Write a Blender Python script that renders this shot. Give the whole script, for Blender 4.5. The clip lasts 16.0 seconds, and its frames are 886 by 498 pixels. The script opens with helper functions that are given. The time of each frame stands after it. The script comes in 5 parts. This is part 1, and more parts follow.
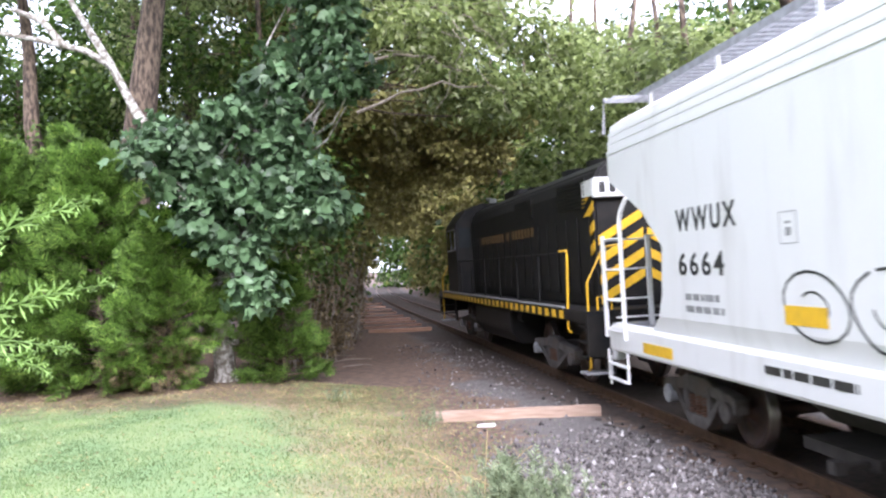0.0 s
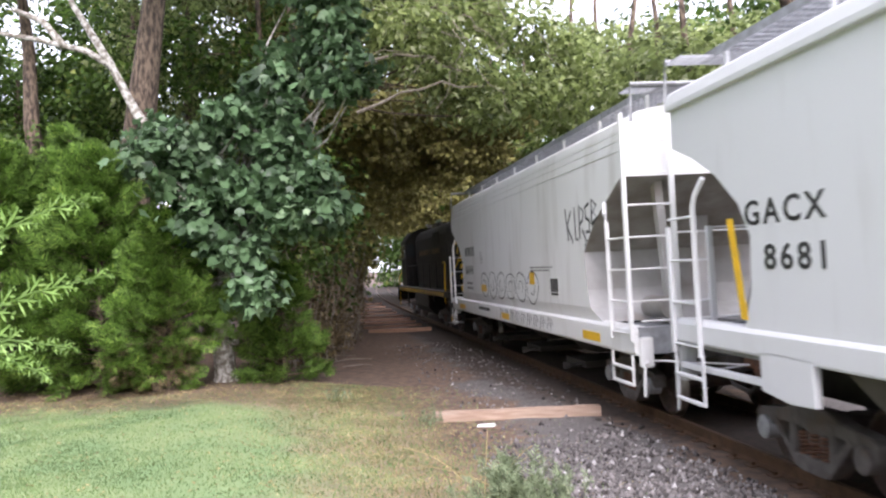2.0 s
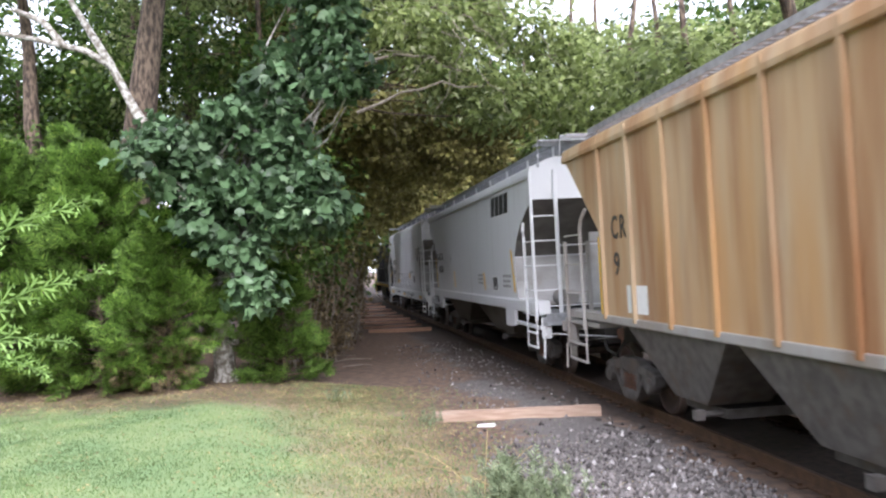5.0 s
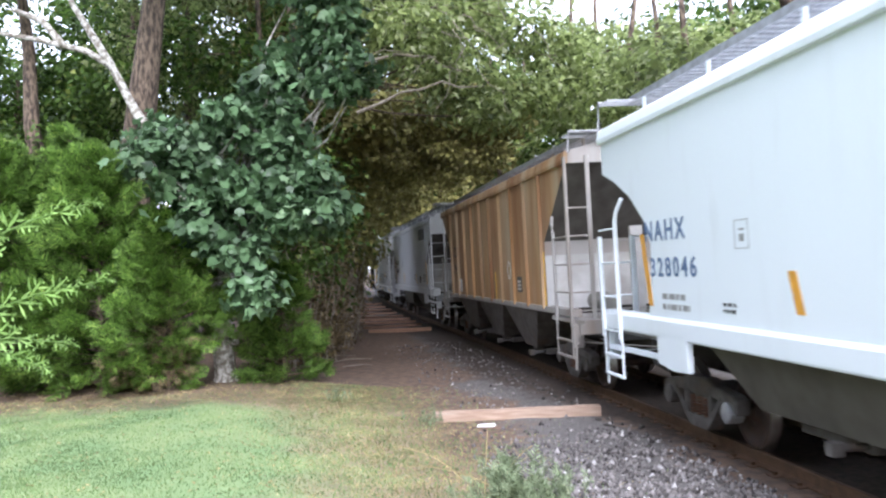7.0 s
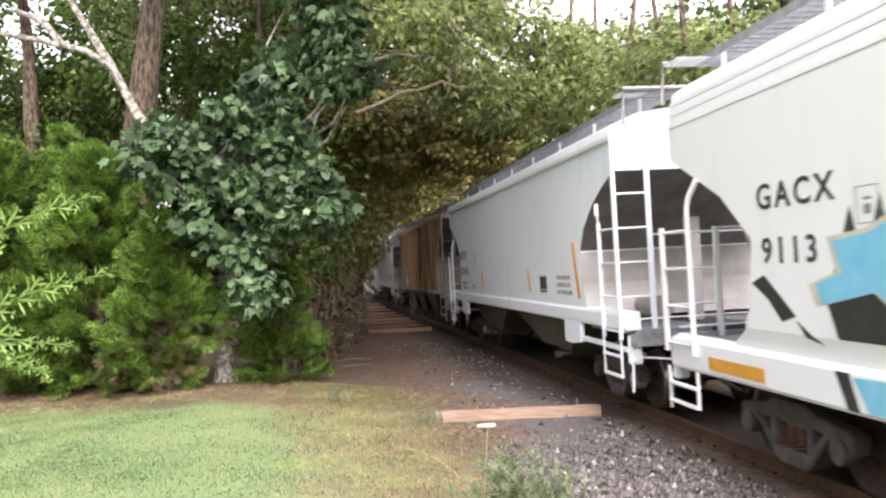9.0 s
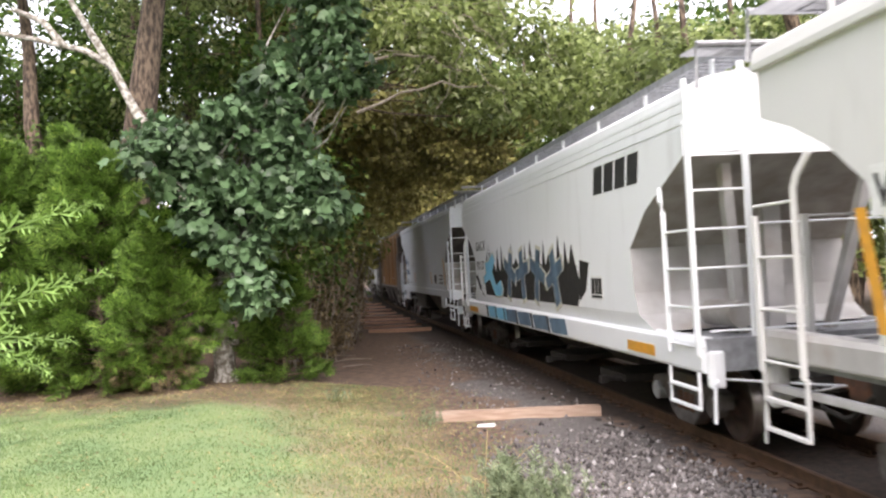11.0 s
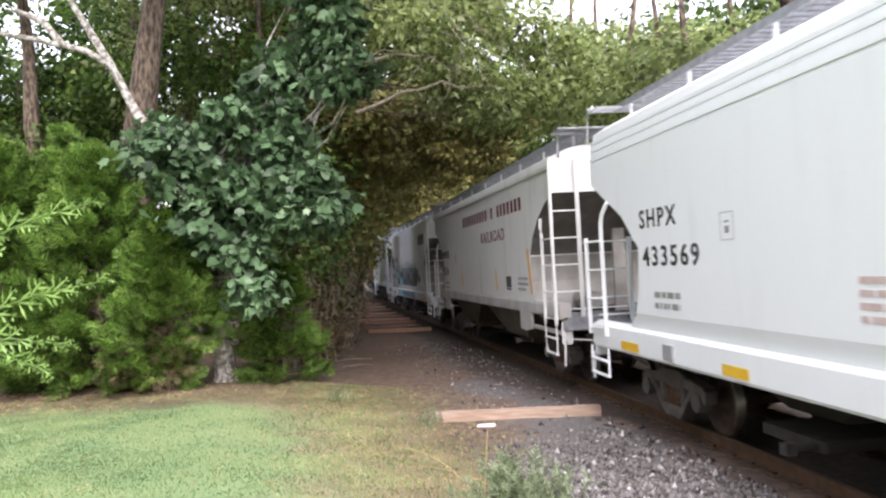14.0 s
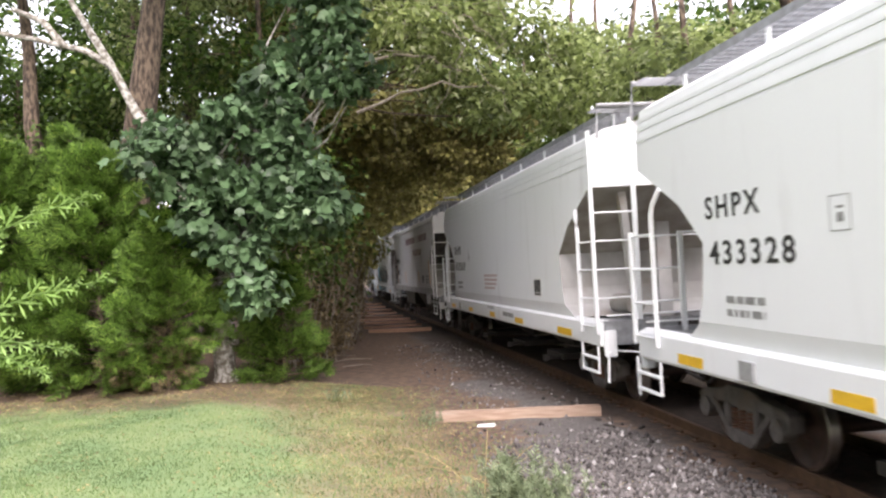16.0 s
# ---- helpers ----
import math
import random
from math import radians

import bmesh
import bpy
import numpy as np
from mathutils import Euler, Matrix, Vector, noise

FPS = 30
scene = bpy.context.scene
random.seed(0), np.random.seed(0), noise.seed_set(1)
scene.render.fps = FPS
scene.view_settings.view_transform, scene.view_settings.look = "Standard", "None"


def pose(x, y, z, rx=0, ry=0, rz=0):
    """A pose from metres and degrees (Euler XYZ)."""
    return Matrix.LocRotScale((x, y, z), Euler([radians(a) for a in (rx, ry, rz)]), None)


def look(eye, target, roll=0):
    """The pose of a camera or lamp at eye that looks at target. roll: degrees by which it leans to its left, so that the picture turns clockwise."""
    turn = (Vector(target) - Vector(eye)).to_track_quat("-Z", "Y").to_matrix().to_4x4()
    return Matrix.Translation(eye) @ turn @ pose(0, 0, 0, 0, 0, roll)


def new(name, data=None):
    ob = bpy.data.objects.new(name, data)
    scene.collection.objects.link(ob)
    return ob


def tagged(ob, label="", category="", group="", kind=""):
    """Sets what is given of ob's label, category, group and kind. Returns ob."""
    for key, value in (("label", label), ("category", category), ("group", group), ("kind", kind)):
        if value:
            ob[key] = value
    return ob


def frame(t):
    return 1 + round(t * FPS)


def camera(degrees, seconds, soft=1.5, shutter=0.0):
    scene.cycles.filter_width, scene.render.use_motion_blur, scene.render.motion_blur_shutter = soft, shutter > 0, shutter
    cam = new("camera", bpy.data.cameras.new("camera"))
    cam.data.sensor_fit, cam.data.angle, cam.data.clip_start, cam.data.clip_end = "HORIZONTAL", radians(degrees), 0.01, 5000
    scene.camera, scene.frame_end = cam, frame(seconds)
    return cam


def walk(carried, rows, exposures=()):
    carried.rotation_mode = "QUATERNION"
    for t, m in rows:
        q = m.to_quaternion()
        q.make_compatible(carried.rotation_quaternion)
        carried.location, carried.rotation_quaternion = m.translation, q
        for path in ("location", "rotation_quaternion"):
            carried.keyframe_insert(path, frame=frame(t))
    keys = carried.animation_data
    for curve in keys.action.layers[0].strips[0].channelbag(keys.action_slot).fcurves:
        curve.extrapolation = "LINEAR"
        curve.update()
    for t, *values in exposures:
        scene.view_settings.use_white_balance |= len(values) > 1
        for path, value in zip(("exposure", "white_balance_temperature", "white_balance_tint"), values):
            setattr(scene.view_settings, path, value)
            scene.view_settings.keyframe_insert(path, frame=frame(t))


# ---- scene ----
cam = camera(54.27, 16.0, soft=2.25, shutter=0.28)
EYE = (0.0, 0.0, 2.57)
VIEW = look(EYE, (0.0, 10.0, EYE[2] + 0.2114), roll=-3.03)
walk(cam, [(0.0, VIEW), (16.0, VIEW)], exposures=[(0.0, 1.56, 5800, 22), (0.4, 1.15, 5850, 23), (1.5, 1.17, 6100, 22), (3.5, 1.14, 6150, 21), (6.5, 1.32, 5700, 16), (7.2, 1.3, 5750, 16), (8.1, 1.29, 6450, 21), (9.0, 1.26, 6650, 20), (11.5, 1.19, 6600, 19), (12.5, 1.09, 6550, 20), (13.3, 1.13, 6300, 19), (14.5, 1.16, 6300, 19), (15.4, 1.15, 6550, 20), (16.0, 1.15, 6600, 20)])

# ---- light ----
SUN_ELEVATION, SUN_TURN = 43, 173
world = bpy.data.worlds.new("sky")
scene.world = world
world.use_nodes = True
nt = world.node_tree
sky = nt.nodes.new("ShaderNodeTexSky")
sky.sky_type = "NISHITA"
sky.sun_disc = False
sky.sun_elevation = radians(SUN_ELEVATION)
sky.sun_rotation = radians(SUN_TURN)
sky.air_density, sky.dust_density, sky.ozone_density = 1.0, 4.0, 1.0
haze = nt.nodes.new("ShaderNodeMix")
haze.data_type = "RGBA"
haze.inputs[0].default_value = 0.65
haze.inputs[7].default_value = (9.0, 9.2, 9.4, 1)
nt.links.new(sky.outputs[0], haze.inputs[6])
nt.links.new(haze.outputs[2], nt.nodes["Background"].inputs[0])
nt.nodes["Background"].inputs[1].default_value = 0.166
sun = new("sun", bpy.data.lights.new("sun", "SUN"))
sun.data.energy, sun.data.angle, sun.data.color = 2.2, radians(28), (1.0, 0.98, 0.95)
sun.matrix_world = look((0, 0, 40), (-1.5, 12.0, 40 - 11.2))


# ---- materials ----
def material(name, colour, second=None, scale=4.0, rough=0.6, metal=0.0, bump=0.0, fine=60.0, stretch=(1, 1, 1), spread=(0.35, 0.65),
             random_tone=0.0, third=None, third_scale=0.6, third_range=(0.55, 0.75), coords="Object", sheen=0.0):
    m = bpy.data.materials.new(name)
    m.use_nodes = True
    t = m.node_tree
    b = t.nodes["Principled BSDF"]
    b.inputs["Roughness"].default_value, b.inputs["Metallic"].default_value = rough, metal
    tc = t.nodes.new("ShaderNodeTexCoord")
    mp = t.nodes.new("ShaderNodeMapping")
    mp.inputs["Scale"].default_value = stretch
    t.links.new(tc.outputs[coords], mp.inputs[0])

    def noise_at(sc, detail=6):
        n = t.nodes.new("ShaderNodeTexNoise")
        n.inputs["Scale"].default_value, n.inputs["Detail"].default_value = sc, detail
        t.links.new(mp.outputs[0], n.inputs["Vector"])
        return n

    def mix(a, bb, fac, lo, hi):
        r = t.nodes.new("ShaderNodeMapRange")
        r.inputs[1].default_value, r.inputs[2].default_value = lo, hi
        t.links.new(fac, r.inputs[0])
        x = t.nodes.new("ShaderNodeMix")
        x.data_type = "RGBA"
        t.links.new(r.outputs[0], x.inputs[0])
        for sock, v in ((x.inputs[6], a), (x.inputs[7], bb)):
            if isinstance(v, tuple):
                sock.default_value = (*v, 1)
            else:
                t.links.new(v, sock)
        return x.outputs[2]

    out = mix(colour, second or tuple(c * 0.7 for c in colour), noise_at(scale).outputs[0], *spread)
    if third:
        out = mix(out, third, noise_at(third_scale, 8).outputs[0], *third_range)
    if random_tone:
        info = t.nodes.new("ShaderNodeObjectInfo")
        hs = t.nodes.new("ShaderNodeHueSaturation")
        r = t.nodes.new("ShaderNodeMapRange")
        r.inputs[3].default_value, r.inputs[4].default_value = 1 - random_tone, 1 + random_tone
        t.links.new(info.outputs["Random"], r.inputs[0])
        t.links.new(r.outputs[0], hs.inputs["Value"])
        t.links.new(out, hs.inputs["Color"])
        out = hs.outputs[0]
    t.links.new(out, b.inputs["Base Color"])
    if bump:
        bp = t.nodes.new("ShaderNodeBump")
        bp.inputs["Strength"].default_value, bp.inputs["Distance"].default_value = bump, 0.02
        t.links.new(noise_at(fine, 4).outputs[0], bp.inputs["Height"])
        t.links.new(bp.outputs[0], b.inputs["Normal"])
    return m


def leaf_material(name, colour, second, yellow, rough=0.55, glow=0.3, tone=(0.55, 1.25)):
    """Leaves that let some light through, each with a tone of its own."""
    m = bpy.data.materials.new(name)
    m.use_nodes = True
    t = m.node_tree
    b = t.nodes["Principled BSDF"]
    b.inputs["Roughness"].default_value = rough
    b.inputs["Specular IOR Level"].default_value = 0.25
    geo = t.nodes.new("ShaderNodeNewGeometry")
    ramp = t.nodes.new("ShaderNodeValToRGB")
    e = ramp.color_ramp.elements
    e[0].position, e[0].color = 0.0, (*[c * tone[0] for c in second], 1)
    e[1].position, e[1].color = 1.0, (*[c * tone[1] for c in yellow], 1)
    k = e.new(0.5)
    k.color = (*colour, 1)
    k = e.new(0.9)
    k.color = (*[c * tone[1] for c in colour], 1)
    t.links.new(geo.outputs["Random Per Island"], ramp.inputs[0])
    n = t.nodes.new("ShaderNodeTexNoise")
    n.inputs["Scale"].default_value = 0.9
    tc = t.nodes.new("ShaderNodeTexCoord")
    t.links.new(tc.outputs["Object"], n.inputs["Vector"])
    mp = t.nodes.new("ShaderNodeMapRange")
    mp.inputs[1].default_value, mp.inputs[2].default_value, mp.inputs[3].default_value, mp.inputs[4].default_value = 0.3, 0.7, 0.7, 1.3
    t.links.new(n.outputs[0], mp.inputs[0])
    hs = t.nodes.new("ShaderNodeHueSaturation")
    t.links.new(mp.outputs[0], hs.inputs["Value"])
    t.links.new(ramp.outputs[0], hs.inputs["Color"])
    t.links.new(hs.outputs[0], b.inputs["Base Color"])
    tr = t.nodes.new("ShaderNodeBsdfTranslucent")
    t.links.new(hs.outputs[0], tr.inputs[0])
    mx = t.nodes.new("ShaderNodeMixShader")
    mx.inputs[0].default_value = glow
    t.links.new(b.outputs[0], mx.inputs[1])
    t.links.new(tr.outputs[0], mx.inputs[2])
    t.links.new(mx.outputs[0], t.nodes["Material Output"].inputs[0])
    return m


def car_paint(name, colour, dirt, rust=0.62, rough=0.5):
    return material(name, colour, dirt, scale=2.2, rough=rough, stretch=(1.5, 1.5, 0.30), spread=(0.55, 1.45), third=tuple(c * 0.85 for c in dirt), third_scale=1.1,
                    third_range=(rust + 0.02, rust + 0.5), bump=0.05, fine=30)


P_WHITE = car_paint("white_car_paint", (0.80, 0.82, 0.84), (0.64, 0.645, 0.65))
P_GREY = car_paint("pale_grey_car_paint", (0.63, 0.637, 0.65), (0.47, 0.46, 0.45))
P_WARM = car_paint("warm_grey_car_paint", (0.67, 0.665, 0.655), (0.47, 0.455, 0.43), rust=0.56)
P_BLUEWHITE = car_paint("cool_white_car_paint", (0.76, 0.81, 0.86), (0.62, 0.64, 0.66))
P_ORANGE = material("faded_orange_paint", (0.43, 0.25, 0.11), (0.43, 0.345, 0.24), scale=1.1, rough=0.7, stretch=(1.3, 1.3, 0.2), spread=(0.35, 0.7),
                    third=(0.27, 0.13, 0.055), third_scale=1.3, third_range=(0.44, 0.68), bump=0.1, fine=40)
P_IRON = car_paint("dull_grey_iron_paint", (0.33, 0.315, 0.30), (0.22, 0.15, 0.105), rust=0.42)
# dusty grey; on slope sheets it also carries their shade
P_DUST_SHADE = material("dusty_shaded_grey_paint", (0.33, 0.315, 0.295), (0.23, 0.21, 0.19), scale=2.5, rough=0.8, bump=0.08, fine=30)
P_DUSTY = car_paint("dusty_white_car_paint", (0.74, 0.74, 0.735), (0.52, 0.50, 0.465), rust=0.52)
# duller grey than the car sides, for lower end sheets and posts
P_WALL = material("dull_end_sheet_paint", (0.46, 0.455, 0.45), (0.34, 0.33, 0.315), scale=2.0, rough=0.75, bump=0.06, fine=30, third=(0.30, 0.26, 0.22), third_scale=1.4, third_range=(0.55, 0.8))
# grime plus the shade under the roof end, put into the colour
P_SLOPE_SHADE = material("grimy_shaded_slope_paint", (0.17, 0.16, 0.152), (0.11, 0.10, 0.094), scale=2.5, rough=0.8, bump=0.08, fine=30)
# dusty brown bays, darkened to carry the shade beneath the body
P_BAY = material("dusty_shaded_bay_paint", (0.10, 0.09, 0.071), (0.066, 0.058, 0.045), scale=2.5, rough=0.8, bump=0.1, fine=30)
P_RUST = material("rust", (0.17, 0.075, 0.04), (0.09, 0.05, 0.035), scale=9, rough=0.85, bump=0.3)
M_RAIL = material("rail_steel", (0.15, 0.085, 0.05), (0.09, 0.055, 0.035), scale=6, rough=0.6, metal=0.4, bump=0.2)
M_TREAD = material("worn_wheel_tread", (0.42, 0.40, 0.38), (0.3, 0.27, 0.25), scale=8, rough=0.3, metal=0.9)
M_WHEEL = material("brown_wheel_steel", (0.085, 0.05, 0.038), (0.05, 0.035, 0.03), scale=7, rough=0.6, metal=0.3, bump=0.2)
M_TRUCK = material("grimy_cast_steel", (0.125, 0.112, 0.104), (0.07, 0.062, 0.057), scale=6, rough=0.75, bump=0.3, third=(0.12, 0.085, 0.06), third_scale=3)
# grime darkened further to hold the deep shade under the cars
M_DARK = material("shaded_under_frame_grime", (0.045, 0.039, 0.034), (0.028, 0.024, 0.021), scale=5, rough=0.85, bump=0.2)
M_GRATE = material("galvanised_grating", (0.40, 0.41, 0.42), (0.28, 0.28, 0.29), scale=9, rough=0.5, metal=0.2)
M_BOARD = material("dull_grating_steel", (0.33, 0.34, 0.36), (0.22, 0.225, 0.235), scale=9, rough=0.6, metal=0.2)
M_BLACK = material("black_lettering", (0.02, 0.02, 0.022), (0.035, 0.035, 0.035), scale=12, rough=0.5)
M_FAINT = material("worn_grey_lettering", (0.2, 0.2, 0.2), (0.32, 0.32, 0.32), scale=14, rough=0.6)
M_BLUE = material("blue_lettering", (0.07, 0.12, 0.24), (0.1, 0.16, 0.28), scale=14, rough=0.5)
M_MAROON = material("maroon_lettering", (0.10, 0.014, 0.025), (0.16, 0.04, 0.05), scale=14, rough=0.5)
M_FADED = material("faded_red_stencil", (0.50, 0.36, 0.35), (0.58, 0.46, 0.45), scale=14, rough=0.6)
M_YELLOW = material("yellow_reflective_tape", (0.82, 0.50, 0.02), (0.7, 0.42, 0.03), scale=8, rough=0.4)
M_ORTAPE = material("orange_reflective_tape", (0.75, 0.36, 0.04), (0.6, 0.3, 0.05), scale=8, rough=0.4)
M_WSIGN = material("white_stencil", (0.78, 0.78, 0.78), (0.68, 0.68, 0.67), scale=10, rough=0.5)
M_SKYBLUE = material("sky_blue_spray_paint", (0.16, 0.5, 0.72), (0.22, 0.56, 0.75), scale=5, rough=0.45)
M_CREAM = material("cream_spray_paint", (0.62, 0.60, 0.48), (0.5, 0.49, 0.42), scale=6, rough=0.5)
M_DKBLUE = material("slate_blue_spray_paint", (0.12, 0.20, 0.28), (0.07, 0.11, 0.16), scale=3, rough=0.5)
M_LOCO = material("black_engine_paint", (0.012, 0.012, 0.013), (0.022, 0.02, 0.018), scale=3, rough=0.5, bump=0.03, fine=20)
M_LOCO.node_tree.nodes["Principled BSDF"].inputs["Specular IOR Level"].default_value = 0.25
M_GLASS = material("dark_cab_glass", (0.03, 0.035, 0.04), (0.04, 0.045, 0.05), scale=2, rough=0.05)
M_GOLD = material("gold_lettering", (0.16, 0.09, 0.03), (0.12, 0.07, 0.03), scale=10, rough=0.5)
M_TIE = material("weathered_tie_wood", (0.15, 0.105, 0.075), (0.09, 0.065, 0.05), scale=5, rough=0.9, stretch=(0.4, 6, 6), bump=0.5, fine=25, random_tone=0.25)
M_PLANK = material("fresh_tie_wood", (0.46, 0.34, 0.26), (0.30, 0.20, 0.145), scale=5, rough=0.85, stretch=(0.5, 7, 7), bump=0.5, fine=22, third=(0.42, 0.34, 0.27), third_scale=2)
M_PILE = material("reddish_tie_wood", (0.52, 0.32, 0.22), (0.36, 0.20, 0.135), scale=5, rough=0.85, stretch=(0.5, 7, 7), bump=0.4, fine=22, random_tone=0.3)
M_BARK = material("brown_bark", (0.20, 0.148, 0.105), (0.05, 0.036, 0.028), scale=6, rough=0.9, spread=(0.4, 0.6), stretch=(2.2, 2.2, 0.7), bump=0.9, fine=14)
M_PALEBARK = material("pale_lichen_bark", (0.50, 0.48, 0.44), (0.16, 0.14, 0.11), scale=9, rough=0.9, bump=0.7, fine=16, spread=(0.4, 0.6))
M_DEAD = material("dead_grey_twig", (0.36, 0.32, 0.26), (0.22, 0.18, 0.14), scale=9, rough=0.9)
L_BROAD = leaf_material("blue_green_broad_leaf", (0.108, 0.182, 0.088), (0.042, 0.078, 0.036), (0.205, 0.28, 0.165), rough=0.36, glow=0.25)
L_CEDAR = leaf_material("cedar_green", (0.138, 0.24, 0.042), (0.055, 0.105, 0.022), (0.25, 0.36, 0.07), rough=0.6, glow=0.3)
L_NEAR = leaf_material("bright_cedar_tip", (0.235, 0.375, 0.105), (0.175, 0.29, 0.075), (0.32, 0.44, 0.155), rough=0.6, glow=0.35)
L_WOOD = leaf_material("woodland_green", (0.08, 0.14, 0.026), (0.04, 0.075, 0.016), (0.19, 0.22, 0.055), rough=0.5, glow=0.4)
L_LIGHT = leaf_material("light_green_leaf", (0.29, 0.35, 0.13), (0.15, 0.20, 0.07), (0.50, 0.52, 0.33), rough=0.5, glow=0.5)
L_DARK = leaf_material("deep_shade_leaf", (0.235, 0.22, 0.07), (0.17, 0.15, 0.058), (0.30, 0.29, 0.10), rough=0.7, glow=0.25, tone=(0.8, 1.1))
L_BROWN = leaf_material("brown_brush", (0.19, 0.145, 0.08), (0.125, 0.092, 0.053), (0.25, 0.215, 0.105), rough=0.8, glow=0.2)
L_GRASS = leaf_material("lawn_blade", (0.18, 0.26, 0.105), (0.155, 0.235, 0.09), (0.30, 0.31, 0.15), rough=0.6, glow=0.3, tone=(0.85, 1.1))
L_STRAW = leaf_material("dry_grass", (0.34, 0.27, 0.13), (0.22, 0.17, 0.09), (0.42, 0.36, 0.2), rough=0.8, glow=0.2)
L_WEED = leaf_material("grey_green_weed", (0.25, 0.31, 0.18), (0.17, 0.22, 0.12), (0.35, 0.40, 0.25), rough=0.7, glow=0.3)


# ---- mesh tools ----
class Geo:
    """Collects plain solids into one mesh."""

    def __init__(self):
        self.v, self.f = [], []

    def add(self, verts, faces):
        n = len(self.v)
        self.v += [tuple(p) for p in verts]
        self.f += [tuple(i + n for i in q) for q in faces]
        return self

    def box(self, x0, x1, y0, y1, z0, z1, c=0.0):
        """A box whose upright edges are cut by c."""
        if c:
            ring = [(x0 + c, y0), (x1 - c, y0), (x1, y0 + c), (x1, y1 - c), (x1 - c, y1), (x0 + c, y1), (x0, y1 - c), (x0, y0 + c)]
        else:
            ring = [(x0, y0), (x1, y0), (x1, y1), (x0, y1)]
        return self.loft([[(x, y, z) for x, y in ring] for z in (z0, z1)])

    def loft(self, rings, cap=True, closed=True):
        n = len(rings[0])
        verts = [p for r in rings for p in r]
        faces = []
        for j in range(len(rings) - 1):
            for i in range(n if closed else n - 1):
                k = (i + 1) % n
                faces.append((j * n + i, j * n + k, (j + 1) * n + k, (j + 1) * n + i))
        if cap:
            faces += [tuple(range(n - 1, -1, -1)), tuple(range((len(rings) - 1) * n, len(rings) * n))]
        return self.add(verts, faces)

    def tube(self, points, r, n=6, taper=None):
        rings = []
        for i, p in enumerate(points):
            p = Vector(p)
            a = Vector(points[max(i - 1, 0)])
            b = Vector(points[min(i + 1, len(points) - 1)])
            d = (b - a).normalized()
            u = d.cross(Vector((0, 0, 1)) if abs(d.z) < 0.9 else Vector((1, 0, 0))).normalized()
            w = d.cross(u)
            q = r if taper is None else r + (taper - r) * i / (len(points) - 1)
            rings.append([p + (u * math.cos(k * math.tau / n) + w * math.sin(k * math.tau / n)) * q for k in range(n)])
        return self.loft(rings)

    def prism(self, outline, y0, y1):
        """An outline in x and z, carried from y0 to y1."""
        return self.loft([[(x, y, z) for x, z in outline] for y in (y0, y1)])

    def slab(self, outline, x0, x1):
        return self.loft([[(x, y, z) for y, z in outline] for x in (x0, x1)])

    def mesh(self, name, m, smooth=False, bevel=0.0):
        me = bpy.data.meshes.new(name)
        me.from_pydata(self.v, [], self.f)
        bm = bmesh.new()
        bm.from_mesh(me)
        bmesh.ops.recalc_face_normals(bm, faces=bm.faces)
        if bevel:
            bmesh.ops.bevel(bm, geom=[e for e in bm.edges if len(e.link_faces) == 2 and e.calc_face_angle(0) > 0.6], offset=bevel, segments=2, affect="EDGES", clamp_overlap=True)
        if smooth:
            for fc in bm.faces:
                fc.smooth = True
            for e in bm.edges:
                e.smooth = len(e.link_faces) != 2 or e.calc_face_angle(0) < 0.6
        bm.to_mesh(me)
        bm.free()
        me.materials.append(m)
        return me


def part(name, geo, m, parent, label="", smooth=False, bevel=0.0, at=None):
    me = geo if isinstance(geo, bpy.types.Mesh) else geo.mesh(name, m, smooth, bevel)
    ob = new(name, me)
    ob.parent = parent
    if at is not None:
        ob.matrix_basis = at
    if label:
        tagged(ob, label)
    return ob


def thing(name, label, category, group="", kind="", at=None, data=None):
    ob = new(name, data)
    if at is not None:
        ob.matrix_basis = at
    return tagged(ob, label, category, group, kind)


def text_mesh(text, height, m, slant=0.0, wide=1.0, spacing=1.28):
    cu = bpy.data.curves.new("lettering", "FONT")
    cu.body, cu.size, cu.shear, cu.extrude, cu.offset, cu.space_character = text, height / 0.70, slant, 0.003, height * 0.022, spacing
    cu.resolution_u = 3
    tmp = new("lettering", cu)
    bpy.context.view_layer.update()
    me = bpy.data.meshes.new_from_object(tmp.evaluated_get(bpy.context.evaluated_depsgraph_get()))
    bpy.data.objects.remove(tmp)
    x0, x1 = min(v.co.x for v in me.vertices), max(v.co.x for v in me.vertices)
    for v in me.vertices:
        v.co.x = (v.co.x - x0) * wide
    me.materials.clear()
    me.materials.append(m)
    return me, (x1 - x0) * wide


# ---- the line of the track ----
HEADING, BEND, EASE = -0.12861, -0.000728, 5.5e-6
RAIL_TOP = 0.17


def build_line():
    x, y = 5.803, 0.205
    step = 0.25
    line = []
    s = 0.0
    while s < 260:
        th = HEADING + BEND * s + 0.5 * EASE * s * s + 0.00145 * max(0.0, s - 40)
        line.append((s, x, y, th))
        x += math.sin(th) * step
        y += math.cos(th) * step
        s += step
    return line


LINE = build_line()


def on_track(s, side=0.0):
    """Place beside the track's middle (side: metres to the right) and the heading, s metres along."""
    if s < 0:
        _, x, y, th = LINE[0]
        x, y = x + math.sin(th) * s, y + math.cos(th) * s
    else:
        i = min(int(s / 0.25), len(LINE) - 2)
        s0, x, y, th = LINE[i]
        x, y = x + math.sin(th) * (s - s0), y + math.cos(th) * (s - s0)
    return x + side * math.cos(th), y - side * math.sin(th), th


def track_pose(s, side=0.0, z=0.0):
    x, y, th = on_track(s, side)
    return pose(x, y, z, 0, 0, 90 - math.degrees(th))


